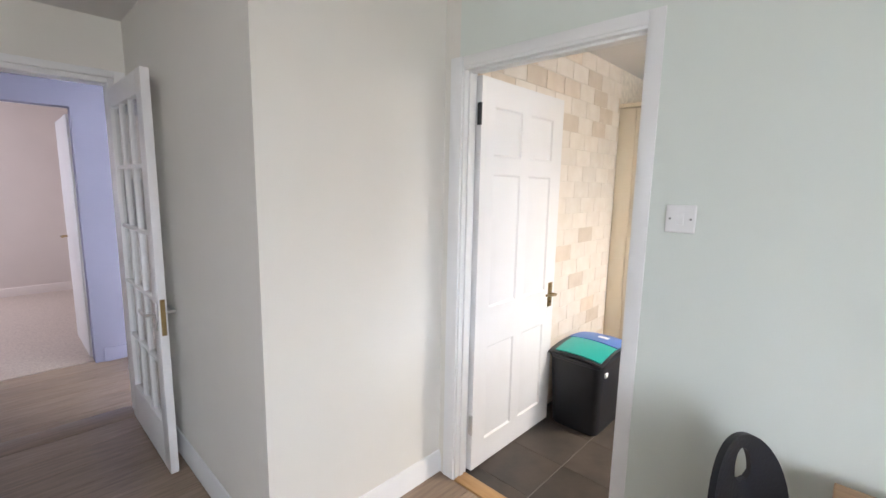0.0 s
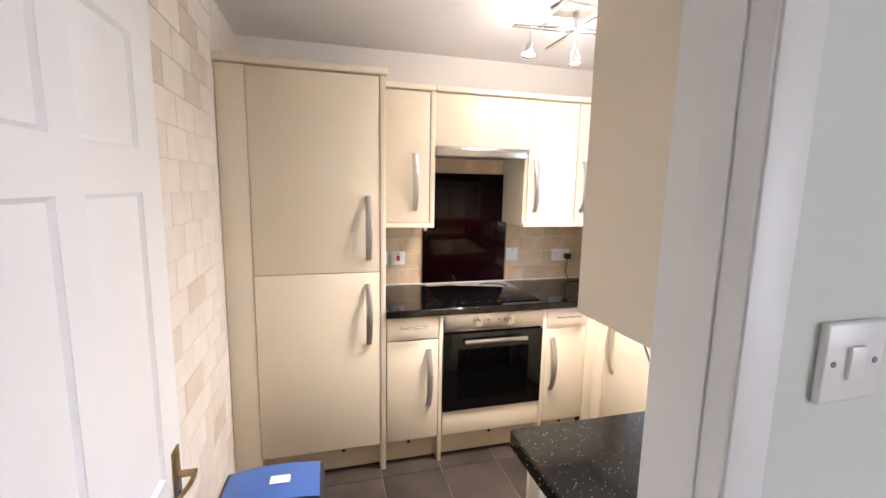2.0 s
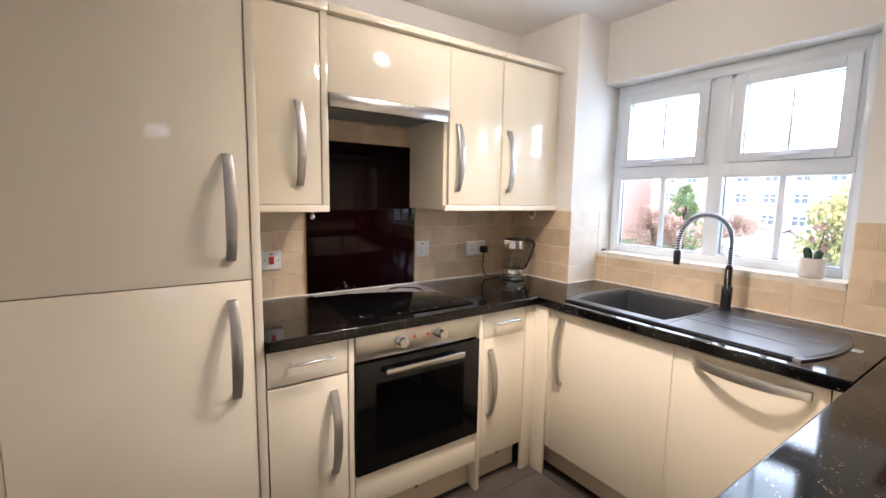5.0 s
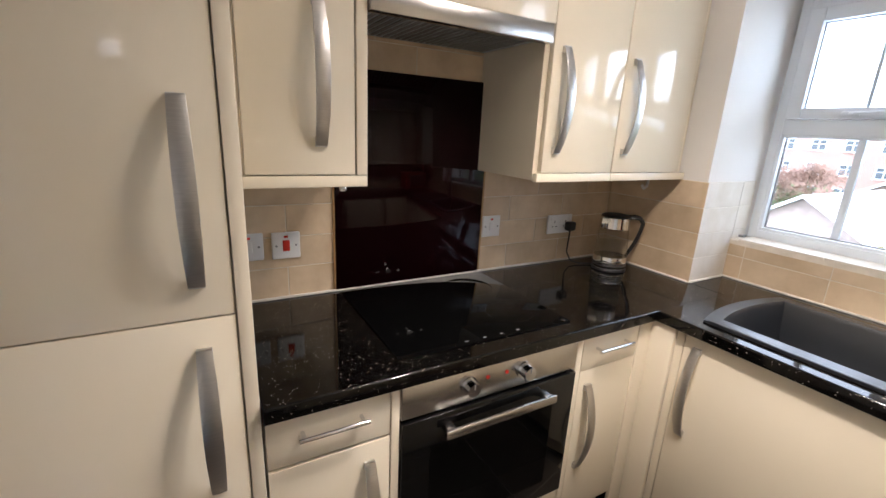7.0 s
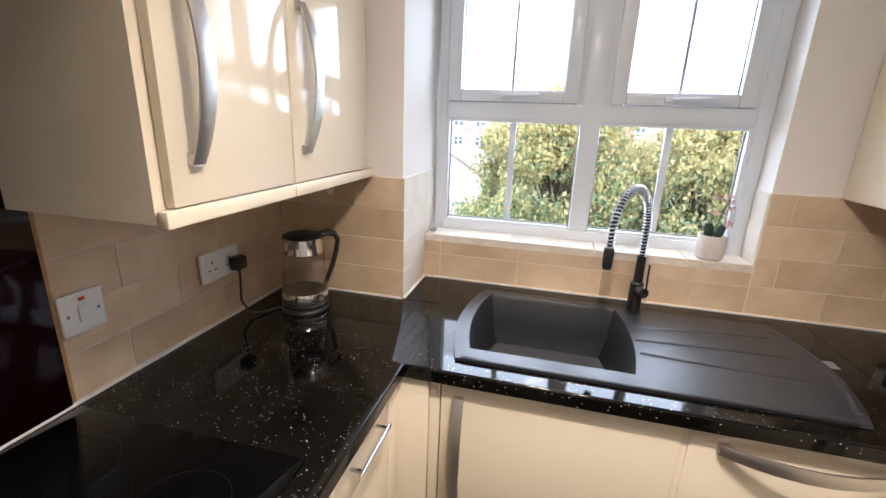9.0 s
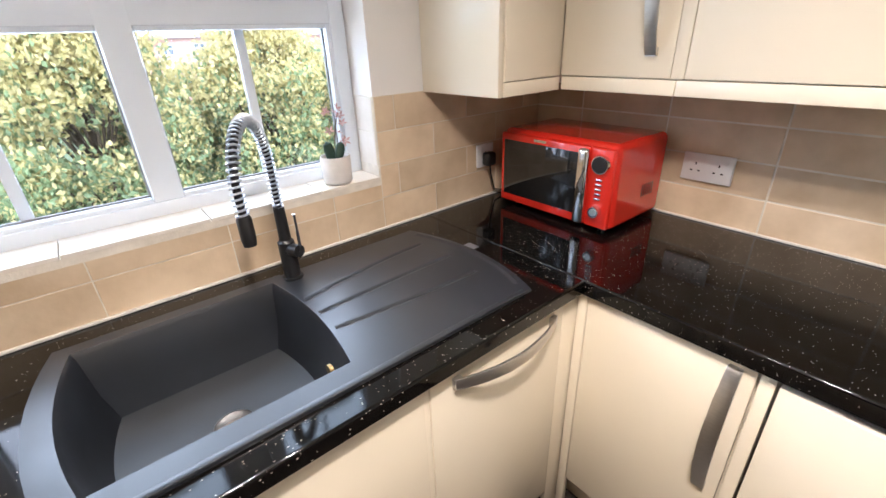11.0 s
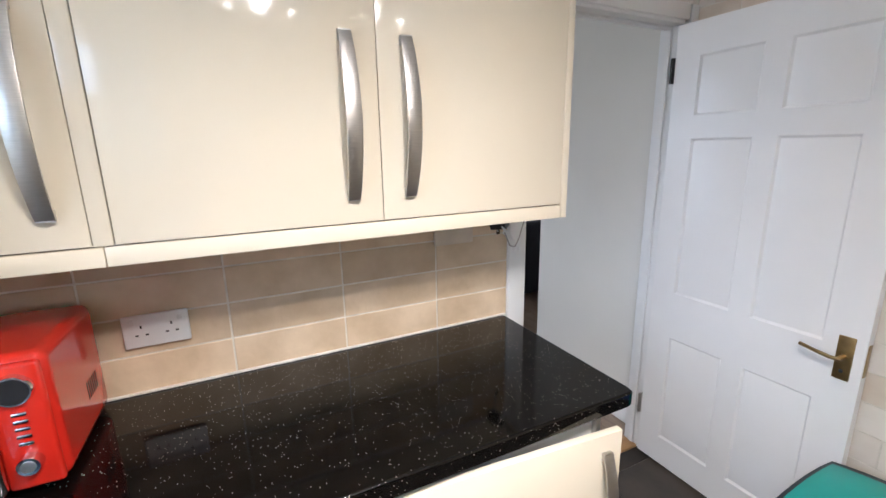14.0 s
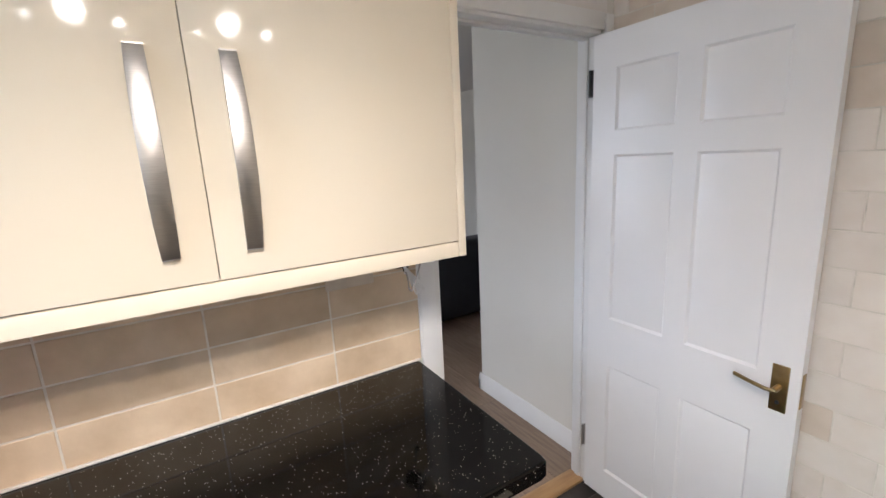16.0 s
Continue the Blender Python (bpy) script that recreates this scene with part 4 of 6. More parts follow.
# ---- worktops ----
WT0, WT1 = 0.870, 0.910
wn_ = bmesh.new()
nv = [[wn_.verts.new((x, y, WT0)) for x in (3.328, 4.602, 5.0)] for y in (2.668, N - 0.004)]
for k in (0, 1):
    wn_.faces.new((nv[0][k], nv[0][k + 1], nv[1][k + 1], nv[1][k]))
ext = bmesh.ops.extrude_face_region(wn_, geom=wn_.faces[:])
bmesh.ops.translate(wn_, vec=(0, 0, WT1 - WT0), verts=[v for v in ext["geom"] if isinstance(v, bmesh.types.BMVert)])
bmesh.ops.recalc_face_normals(wn_, faces=wn_.faces[:])
bmesh.ops.bevel(wn_, geom=[e for e in wn_.edges if all(abs(v.co.y - 2.668) < 1e-4 and v.co.x < 4.61 for v in e.verts) and abs(e.verts[0].co.z - e.verts[1].co.z) < 1e-4], offset=0.006, segments=3, profile=0.5, affect="EDGES")
solid("worktop_north", wn_, "worktop", "black sparkly stone-effect worktop with hob", "worktop", "worktops", kind="thing")
gx, gy = (4.602, 4.70, 5.004, 5.148, EA - 0.004), (1.506, 2.08, 2.552, 2.6675, WY1 - 0.002)
we = bmesh.new()
gv = [[we.verts.new((x, y, WT0)) for y in gy] for x in gx]
for i in range(4):
    for j in range(4):
        if not (i in (1, 2) and j == 1) and not (j == 3 and i < 2):
            we.faces.new((gv[i][j], gv[i + 1][j], gv[i + 1][j + 1], gv[i][j + 1]))
ext = bmesh.ops.extrude_face_region(we, geom=we.faces[:])
bmesh.ops.translate(we, vec=(0, 0, WT1 - WT0), verts=[v for v in ext["geom"] if isinstance(v, bmesh.types.BMVert)])
bmesh.ops.delete(we, geom=[v for v in we.verts if not v.link_faces], context="VERTS")
bmesh.ops.recalc_face_normals(we, faces=we.faces[:])
bmesh.ops.bevel(we, geom=[e for e in we.edges if all(abs(v.co.x - 4.602) < 1e-4 for v in e.verts) and abs(e.verts[0].co.z - e.verts[1].co.z) < 1e-4], offset=0.006, segments=3, profile=0.5, affect="EDGES")
solid("worktop_east", we, "worktop", "black sparkly stone-effect worktop around a black sink", "worktop", "worktops", kind="thing")
solid("worktop_south", join(prism([(3.525, S + 0.002), (EA - 0.004, S + 0.002), (EA - 0.004, 1.504), (3.525, 1.504), (3.507, 1.499), (3.502, 1.482), (3.502, S + 0.02), (3.507, S + 0.006)], WT0, WT1, 0.006)),
      "worktop", "black sparkly stone-effect worktop with a rounded end", "worktop", "worktops", kind="thing")
hob = thing("ceramic_hob", (3.95, 2.99, WT1), "frameless black glass electric hob in the worktop", "hob")
part("glass_top", bx(3.655, 4.245, 2.728, 3.245, WT1 + 0.0005, WT1 + 0.005, 0.002), "hob", hob)
for x, y, r in ((3.80, 2.86, 0.09), (4.10, 2.86, 0.075), (3.80, 3.11, 0.075), (4.10, 3.11, 0.09)):
    part("zone_ring", lathe([(r, 0), (r, 0.0003), (r + 0.0012, 0.0003), (r + 0.0012, 0)], x, y, WT1 + 0.005, 40), "faint", hob)
for k in range(4):
    part("touch_mark", bx(3.86 + k * 0.06, 3.872 + k * 0.06, 2.742, 2.746, WT1 + 0.005, WT1 + 0.0056), "grey", hob)
for nm in ("worktop_north", "worktop_east", "worktop_south"):
    even_normals(bpy.data.objects[nm])
# sealant
solid("sealant_line", join(bx(3.328, 5.0, N - 0.016, N - 0.004, WT1, WT1 + 0.008, 0.003), bx(4.990, 5.0, WY1, N - 0.016, WT1, WT1 + 0.008, 0.003), bx(5.0, EA, WY1 - 0.014, WY1 - 0.004, WT1, WT1 + 0.008, 0.003),
                            bx(EA - 0.014, EA - 0.004, S + 0.012, WY1 - 0.014, WT1, WT1 + 0.008, 0.003), bx(3.50, EA - 0.014, S + 0.004, S + 0.014, WT1, WT1 + 0.007, 0.003)),
      "sealant", "white sealant bead along the worktop edge", "sealant")

# ---- sink ----
sk = thing("sink", (4.9, 2.1, WT1), "black composite sink with one bowl and a grooved drainer", "sink")
A0, A1, B0, B1 = 4.662, 5.168, 1.585, 2.590
BX0, BX1, BY0, BY1 = 4.722, 5.135, 2.100, 2.548
def bowed(x0, x1, y0, y1, bow0, bow1, r, n=9):
    """Outline whose two y ends bow outwards."""
    pts = []
    for i in range(n + 1):
        u = i / n
        pts.append((x0 + (x1 - x0) * u, y0 - bow0 * (1 - (2 * u - 1) ** 2)))
    for i in range(n + 1):
        u = i / n
        pts.append((x1 - (x1 - x0) * u, y1 + bow1 * (1 - (2 * u - 1) ** 2)))
    return pts


def ring_plate(outer, inner, z0, z1):
    """Plate between two outlines of equal count."""
    bm = bmesh.new()
    n = len(outer)
    o0, o1 = [bm.verts.new((*p, z0)) for p in outer], [bm.verts.new((*p, z1)) for p in outer]
    i0, i1 = [bm.verts.new((*p, z0)) for p in inner], [bm.verts.new((*p, z1)) for p in inner]
    for k in range(n):
        j = (k + 1) % n
        bm.faces.new((o0[k], o0[j], o1[j], o1[k]))
        bm.faces.new((o1[k], o1[j], i1[j], i1[k]))
        bm.faces.new((i1[k], i1[j], i0[j], i0[k]))
        bm.faces.new((i0[k], i0[j], o0[j], o0[k]))
    bmesh.ops.recalc_face_normals(bm, faces=bm.faces[:])
    return bm


out_l = bowed(A0, A1, 2.070, B1 - 0.042, 0.0, 0.042, 0.02)
in_l = bowed(BX0, BX1, BY0, BY1 - 0.028, 0.022, 0.028, 0.02)
part("rim", ring_plate(out_l, in_l, WT1 - 0.002, WT1 + 0.008), "sink", sk)
bowl = bmesh.new()
levels = ((0.0, 0.008), (0.006, -0.004), (0.016, -0.10), (0.035, -0.165), (0.075, -0.172))
rings = []
for ins, dz in levels:
    rings.append([bowl.verts.new((*p, WT1 + dz)) for p in bowed(BX0 + ins, BX1 - ins, BY0 + ins, BY1 - 0.028 - ins, 0.022, 0.028, 0.02)])
for a, b in zip(rings, rings[1:]):
    for i in range(len(a)):
        bowl.faces.new((a[i], a[(i + 1) % len(a)], b[(i + 1) % len(a)], b[i]))
bowl.faces.new(rings[-1])
bmesh.ops.recalc_face_normals(bowl, faces=bowl.faces[:])
bmesh.ops.reverse_faces(bowl, faces=bowl.faces[:])
part("bowl", bowl, "sink", sk)
GROOVES = ((4.822, 4.843, 1.680), (4.940, 4.925, 1.670), (5.058, 5.003, 1.678))


def drainer_height(x, y):
    """Top of the drainer: three sunk channels and a raised curved stop at the far end."""
    z = WT1 + 0.0065
    for xe, xs, ye in GROOVES:
        u = min(1.0, max(0.0, (y - ye) / (2.06 - ye)))
        cx = xe + (xs - xe) * u ** 1.6
        over = max(0.0, ye - y)
        z -= 0.0042 * math.exp(-((x - cx) / 0.0042) ** 2 - (over / 0.004) ** 2)
    stop = 1.601 + 0.040 * ((x - 4.915) / 0.21) ** 2
    if abs(x - 4.915) < 0.21:
        z += 0.0035 * math.exp(-((y - stop) / 0.006) ** 2)
    return z


dg = bmesh.new()
NX, NY = 150, 56
cells = []
for i in range(NX + 1):
    x = A0 + (A1 - A0) * i / NX
    bow = 0.052 * (1 - (2 * i / NX - 1) ** 2)
    y0 = B0 + 0.052 - bow
    col = []
    for j in range(NY + 1):
        y = y0 + (2.0695 - y0) * (j / NY) ** 1.35
        edge = i in (0, NX) or j == 0
        col.append(dg.verts.new((x, y, WT1 + 0.0005 if edge else drainer_height(x, y))))
    cells.append(col)
for i in range(NX):
    for j in range(NY):
        dg.faces.new((cells[i][j], cells[i + 1][j], cells[i + 1][j + 1], cells[i][j + 1]))
base_ = [dg.verts.new((v.co.x, v.co.y, WT1 - 0.001)) for v in [c[0] for c in cells] + [cells[-1][-1], cells[0][-1]]]
dg.faces.new(base_[::-1])
part("drainer", dg, "sink", sk)
for xe, xs, ye in GROOVES:
    part("groove_end", lathe([(0.0055, 0.0), (0.0045, 0.0016), (0.001, 0.0018)], xe, ye - 0.008, WT1 + 0.0062, 12), "sink", sk)
part("front_lip", bx(A0 - 0.001, A0 + 0.014, 1.66, 2.535, WT1 + 0.001, WT1 + 0.0105, 0.003), "sink", sk)
part("waste", lathe([(0.001, 0.004), (0.03, 0.004), (0.04, 0.002), (0.042, 0.0)], 4.92, 2.30, WT1 - 0.172), "chrome", sk)
part("overflow", cyl((4.80, BY0 + 0.010, WT1 - 0.055), (4.80, BY0 + 0.018, WT1 - 0.055), 0.014, 18), "brass", sk, "tarnished round overflow cover")
part("sticker", bx(4.930, 4.970, 1.556, 1.582, WT1 + 0.0004, WT1 + 0.0014), "alum", sk, "small pale sticker")

tap = thing("kitchen_tap", (5.135, 2.045, WT1 + 0.008), "black kitchen tap with a chrome spring neck", "tap")
tz = WT1 + 0.004
part("base", lathe([(0.001, 0), (0.027, 0), (0.027, 0.006), (0.021, 0.008), (0.021, 0.105), (0.015, 0.112), (0.0135, 0.2), (0.001, 0.2)], 5.135, 2.045, tz), "blackplastic", tap)
lev = part("lever_body", cyl((5.135, 2.045, tz + 0.085), (5.090, 2.030, tz + 0.088), 0.0165, 18), "blackplastic", tap)
part("lever", tube([(5.090, 2.030, tz + 0.088), (5.085, 2.028, tz + 0.11), (5.082, 2.03, tz + 0.19)], 0.004, 8), "chrome", lev)
neck = []
D = Vector((-0.20, 0.13, 0))
for k in range(41):
    a = math.pi * k / 40
    neck.append(Vector((5.135, 2.045, tz + 0.30)) + D * (0.5 - 0.5 * math.cos(a)) + Vector((0, 0, 0.125 * math.sin(a))))
path = [Vector((5.135, 2.045, tz + 0.195 + 0.105 * k / 10)) for k in range(10)] + neck + [neck[-1] + Vector((0, 0, -0.045))]
part("hose", tube(path, 0.0075, 8), "blackplastic", tap)
def resample(pts, n):
    ds = [0.0]
    for a, b in zip(pts, pts[1:]):
        ds.append(ds[-1] + (b - a).length)
    res, j = [], 0
    for i in range(n):
        s_ = ds[-1] * i / (n - 1)
        while j < len(pts) - 2 and ds[j + 1] < s_:
            j += 1
        u = (s_ - ds[j]) / max(ds[j + 1] - ds[j], 1e-6)
        res.append(pts[j].lerp(pts[j + 1], u))
    return res


rs = resample(path, 500)
coil, up = [], Vector((0, 1, 0))
turns = 50
for i, p in enumerate(rs):
    d = (rs[min(i + 1, 499)] - rs[max(i - 1, 0)]).normalized()
    up = (up - d * up.dot(d)).normalized()
    side = d.cross(up)
    a = 2 * math.pi * turns * i / 499
    coil.append(p + 0.0115 * (up * math.cos(a) + side * math.sin(a)))
part("spring", tube(coil, 0.0024, 5), "alum", tap, "coiled chrome spring")
e = neck[-1]
part("spray_head", lathe([(0.001, -0.075), (0.0125, -0.075), (0.0145, -0.06), (0.0145, -0.02), (0.011, -0.012), (0.001, -0.012)], e.x, e.y, e.z - 0.02), "blackplastic", tap)

# ---- wall units, north ----
WYF = 2.915
UZ0, UZ1 = 1.327, 2.09
def wall_unit_n(name, x0, x1, doors, label, z0=UZ0):
    u = thing(name, ((x0 + x1) / 2, 3.1, z0), label, "wall cupboard", "wall units")
    part("body", bx(x0 + 0.0005, x1 - 0.0005, WYF + 0.022, N - 0.004, z0 + 0.005, UZ1), "carcass", u)
    for a, b, hx, h0, h1 in doors:
        d = front("door", a, b, WYF, z0 + 0.031 if z0 < 1.5 else z0, UZ1 - 0.012, u)
        if hx:
            pull(d, hx, WYF, h0, h1, 0)
    if z0 < 1.5:
        part("light_rail", bx(x0, x1, WYF - 0.002, WYF + 0.018, z0, z0 + 0.028, 0.002), "cream", u)
    part("cornice", bx(x0, x1, WYF - 0.014, N - 0.004, UZ1 + 0.001, UZ1 + 0.030, 0.003), "cream", u)
    return u


ua = wall_unit_n("wall_cabinet", 3.328, 3.638, [(3.350, 3.606, 3.520, 1.425, 1.750)], "narrow cream gloss wall cupboard beside the hood")
part("side_post", bx(3.610, 3.638, WYF - 0.002, WYF + 0.02, UZ0 + 0.029, UZ1, 0.002), "cream", ua)
wall_unit_n("wall_cabinet", 4.206, 4.552, [(4.224, 4.550, 4.272, 1.420, 1.740)], "cream gloss wall cupboard with a bow handle", )
wall_unit_n("wall_cabinet", 4.554, 4.994, [(4.556, 4.945, 4.600, 1.420, 1.740)], "cream gloss wall cupboard in the corner by the window")
hc = wall_unit_n("hood_cabinet", 3.640, 4.204, [(3.622, 4.222, None, 0, 0)], "cream gloss flap cupboard above the extractor hood", 1.795)
hood = thing("extractor_hood", (3.92, 3.05, 1.735), "built-in extractor hood with a brushed steel front edge", "extractor hood")
part("front_edge", bx(3.640, 4.204, 2.900, 2.93, 1.738, 1.790, 0.003), "steelh", hood, "brushed steel front strip")
part("body", bx(3.640, 4.204, 2.93, N - 0.01, 1.752, 1.792, 0.002), "alum", hood)
fl = part("filter", bx(3.665, 4.18, 2.955, 3.225, 1.749, 1.752), "alum", hood, "grey grease filter")
for k in range(24):
    part("slat", bx(3.67 + k * 0.021, 3.681 + k * 0.021, 2.96, 3.22, 1.746, 1.749), "grey", fl)

# glass splashback
solid("glass_splashback", bx(3.645, 4.238, N - 0.016, N - 0.0085, 0.918, 1.652, 0.002), "splash", "dark aubergine glass splashback behind the hob", "splashback", kind="thing")

for x0, x1 in ((4.2385, 4.247), (3.638, 3.6445)):
    solid("splashback_edge_seal", bx(x0, x1, N - 0.013, N - 0.006, 0.92, 1.652, 0.001), "oakx", "yellowed sealant along the glass splashback edge", "sealant", "splashback seals", kind="thing")

# ---- wall units, south ----
UYF = 1.232
us = thing("wall_cabinet", (4.05, 1.07, UZ0), "wide cream gloss double-door wall cupboard", "wall cupboard", "wall units")
part("body", join(bx(3.536, 4.578, S + 0.006, UYF - 0.022, UZ0 + 0.010, 2.10)), "carcass", us)
part("side_panel", bx(3.514, 3.535, S + 0.006, UYF, UZ0 - 0.003, 2.108, 0.002), "cream", us)
part("light_rail", bx(3.536, 4.588, UYF - 0.02, UYF, UZ0 - 0.003, UZ0 + 0.034, 0.003), "cream", us)
part("cornice", bx(3.505, 4.588, S + 0.006, UYF + 0.008, 2.109, 2.140, 0.003), "cream", us)
for a, b, hx in ((3.5365, 4.0608, 3.996), (4.0622, 4.570, 4.130)):
    d = front("door", a, b, UYF, 1.364, 2.104, us, 1)
    pull(d, hx, UYF, 1.414, 1.762, 180)
ue = thing("wall_cabinet", (4.75, 1.07, UZ0), "narrow cream gloss wall cupboard beside the corner", "wall cupboard", "wall units")
part("body", bx(4.582, 4.93, S + 0.006, UYF - 0.022, UZ0 + 0.010, 2.10), "carcass", ue)
part("side_post", bx(4.5725, 4.6025, UYF - 0.02, UYF - 0.0005, UZ0 + 0.036, 2.106, 0.001), "cream", ue)
part("light_rail", bx(4.589, 4.918, UYF - 0.02, UYF, UZ0 - 0.003, UZ0 + 0.034, 0.003), "cream", ue)
part("cornice", bx(4.589, 4.918, S + 0.006, UYF + 0.008, 2.109, 2.140, 0.003), "cream", ue)
d = front("door", 4.604, 4.9205, UYF, 1.364, 2.104, ue, 1)
pull(d, 4.656, UYF, 1.414, 1.762, 180)
uc = thing("wall_cabinet", (5.09, 1.2, UZ0), "cream gloss wall cupboard between corner and window", "wall cupboard", "wall units")
part("body", bx(4.945, EA - 0.004, S + 0.006, 1.470, UZ0 + 0.012, 2.10), "carcass", uc)
part("side_panel", bx(4.926, EA - 0.004, 1.470, 1.490, UZ0 - 0.003, 2.108, 0.002), "cream", uc)
part("door", bx(4.922, 4.941, UYF + 0.0015, 1.469, 1.364, 2.104, 0.0014), "cream", uc)
part("light_rail", bx(4.921, 4.941, UYF + 0.001, 1.4695, UZ0 - 0.003, UZ0 + 0.034, 0.003), "cream", uc)
part("cornice", bx(4.919, EA - 0.004, UYF + 0.009, 1.498, 2.109, 2.140, 0.003), "cream", uc)


# ---- sockets and switches ----
def wall_plate(name, centre, turn, w, h, label, kind_):
    """Moulded accessory on a wall; turn 0 faces -y."""
    p = thing(name, centre, label, kind_)
    m = Matrix.Translation(centre) @ Matrix.Rotation(radians(turn), 4, "Z")
    part("plate", moved(bx(-w / 2, w / 2, -0.009, 0, -h / 2, h / 2, 0.004, 3), m), "whiteplastic", p)
    return p, m


def socket(name, centre, turn, gangs, label):
    p, m = wall_plate(name, centre, turn, 0.146 if gangs == 2 else 0.086, 0.086, label, "socket")
    for g in range(gangs):
        cx = (g - (gangs - 1) / 2) * 0.066
        for dx, dz, w, h in ((0, 0.012, 0.004, 0.008), (-0.011, -0.010, 0.007, 0.004), (0.011, -0.010, 0.007, 0.004)):
            part("pin_hole", moved(bx(cx + dx - w / 2, cx + dx + w / 2, -0.0096, -0.0086, dz - h / 2, dz + h / 2), m), "dark", p)
        part("rocker", moved(bx(cx - 0.005 + 0.02 * (1 if g else -1), cx + 0.005 + 0.02 * (1 if g else -1), -0.012, -0.008, 0.018, 0.034, 0.002), m), "whiteplastic", p)
    return p


def switch(name, centre, turn, label, rocker, neon=False):
    p, m = wall_plate(name, centre, turn, 0.088, 0.088, label, "switch")
    part("rocker", moved(bx(-0.011, 0.011, -0.013, -0.008, -0.018, 0.018, 0.003), m), rocker, p)
    if neon:
        part("neon", moved(bx(-0.006, 0.006, -0.010, -0.008, 0.026, 0.033), m), "redneon", p)
    for s in (-1, 1):
        part("screw", moved(cyl((s * 0.0302, -0.0085, 0), (s * 0.0302, -0.0098, 0), 0.0035, 10), m), "grey", p)
    return p


TY = N - 0.0085
switch("cooker_switch", (3.484, TY, 1.094), 0, "white cooker switch with a red rocker", "redneon", True)
switch("isolator_switch", (3.372, TY, 1.096), 0, "white isolator switch beside the fridge housing", "whiteplastic", True)
switch("isolator_switch", (4.292, TY, 1.103), 0, "white isolator switch on travertine tiles", "whiteplastic", True)
socket("double_socket", (4.675, TY, 1.088), 0, 2, "white double socket with a black plug in it")
socket("double_socket", (4.582, S + 0.0085, 1.084), 180, 2, "white double socket on the tiles beside the microwave")
bp_, bpm = wall_plate("blank_plate", (3.715, S + 0.0085, 1.245), 180, 0.146, 0.075, "cream blank plate under the wall cupboard", "wall plate")
bp_.children[0].data.materials[0] = M["platecream"]
socket("single_socket", (EA - 0.0085, 1.222, 1.075), 90 + 180, 1, "white socket behind the microwave")
switch("light_switch", (3.557, DY, 1.397), 0, "white square light switch beside the doorway", "whiteplastic")

plug = thing("plug", (4.715, TY - 0.012, 1.08), "black three-pin plug with a curled black cable", "plug")
part("plug_body", bx(4.700, 4.746, TY - 0.045, TY - 0.0095, 1.058, 1.100, 0.010, 3), "blackplastic", plug)
part("cable", tube([(4.722, TY - 0.03, 1.060), (4.715, TY - 0.035, 1.02), (4.705, TY - 0.04, 0.965), (4.715, TY - 0.06, 0.925), (4.75, TY - 0.085, 0.915), (4.79, TY - 0.10, 0.915), (4.82, TY - 0.13, 0.916)], 0.0035, 8), "blackplastic", plug)
mwplug = thing("plug", (EA - 0.04, 1.222, 1.065), "black plug behind the microwave", "plug")
part("plug_body", bx(EA - 0.055, EA - 0.0185, 1.199, 1.245, 1.040, 1.090, 0.010, 3), "blackplastic", mwplug)
part("cable", tube([(EA - 0.035, 1.217, 1.045), (EA - 0.03, 1.205, 1.0), (EA - 0.025, 1.18, 0.935), (EA - 0.03, 1.10, 0.914)], 0.0035, 8), "blackplastic", mwplug)

# ---- kettle ----
KX, KY = 4.835, 3.085
ke = thing("kettle", (KX, KY, WT1), "glass kettle with steel base and black handle, half full", "kettle")
part("power_base", lathe([(0.001, 0), (0.0731, 0), (0.0750, 0.006), (0.0712, 0.012), (0.001, 0.014)], KX, KY, WT1, 36), "blackplastic", ke)
part("steel_base", lathe([(0.001, 0.014), (0.0703, 0.014), (0.0712, 0.018), (0.0703, 0.060), (0.0689, 0.064), (0.001, 0.064)], KX, KY, WT1, 36), "chrome", ke, "polished steel heating base")
for z in (0.024, 0.034):
    part("trim_ring", lathe([(0.0703, z), (0.0724, z + 0.0005), (0.0724, z + 0.0035), (0.0703, z + 0.004)], KX, KY, WT1, 36), "blackplastic", ke)
part("jug", lathe([(0.0692, 0.064), (0.0684, 0.085), (0.0655, 0.14), (0.0608, 0.200)], KX, KY, WT1, 36), "kettleglass", ke, "clear glass jug")
part("water", lathe([(0.001, 0.065), (0.0676, 0.065), (0.0667, 0.095), (0.0654, 0.122), (0.001, 0.122)], KX, KY, WT1, 36), "water", ke)
part("collar", lathe([(0.0622, 0.188), (0.0635, 0.190), (0.0603, 0.236), (0.0591, 0.236), (0.0603, 0.190)], KX, KY, WT1, 36), "chrome", ke, "polished steel collar")
part("lid", lathe([(0.0599, 0.235), (0.0599, 0.241), (0.0494, 0.247), (0.02, 0.250), (0.001, 0.250)], KX, KY, WT1, 36), "blackplastic", ke)
part("spout", prism([(KX - 0.058, KY - 0.024), (KX - 0.088, KY - 0.005), (KX - 0.088, KY + 0.005), (KX - 0.058, KY + 0.024)], WT1 + 0.214, WT1 + 0.240), "chrome", ke)
HD = Vector((0.8, -0.6, 0))
hp = [Vector((KX, KY, WT1)) + HD * (r * 0.9) + Vector((0, 0, z)) for r, z in ((0.056, 0.236), (0.090, 0.240), (0.118, 0.234), (0.131, 0.212), (0.124, 0.175), (0.106, 0.125), (0.0836, 0.082), (0.0703, 0.060))]
part("handle", tube(resample(hp, 28), 0.012, 10, ry=0.008), "blackplastic", ke)

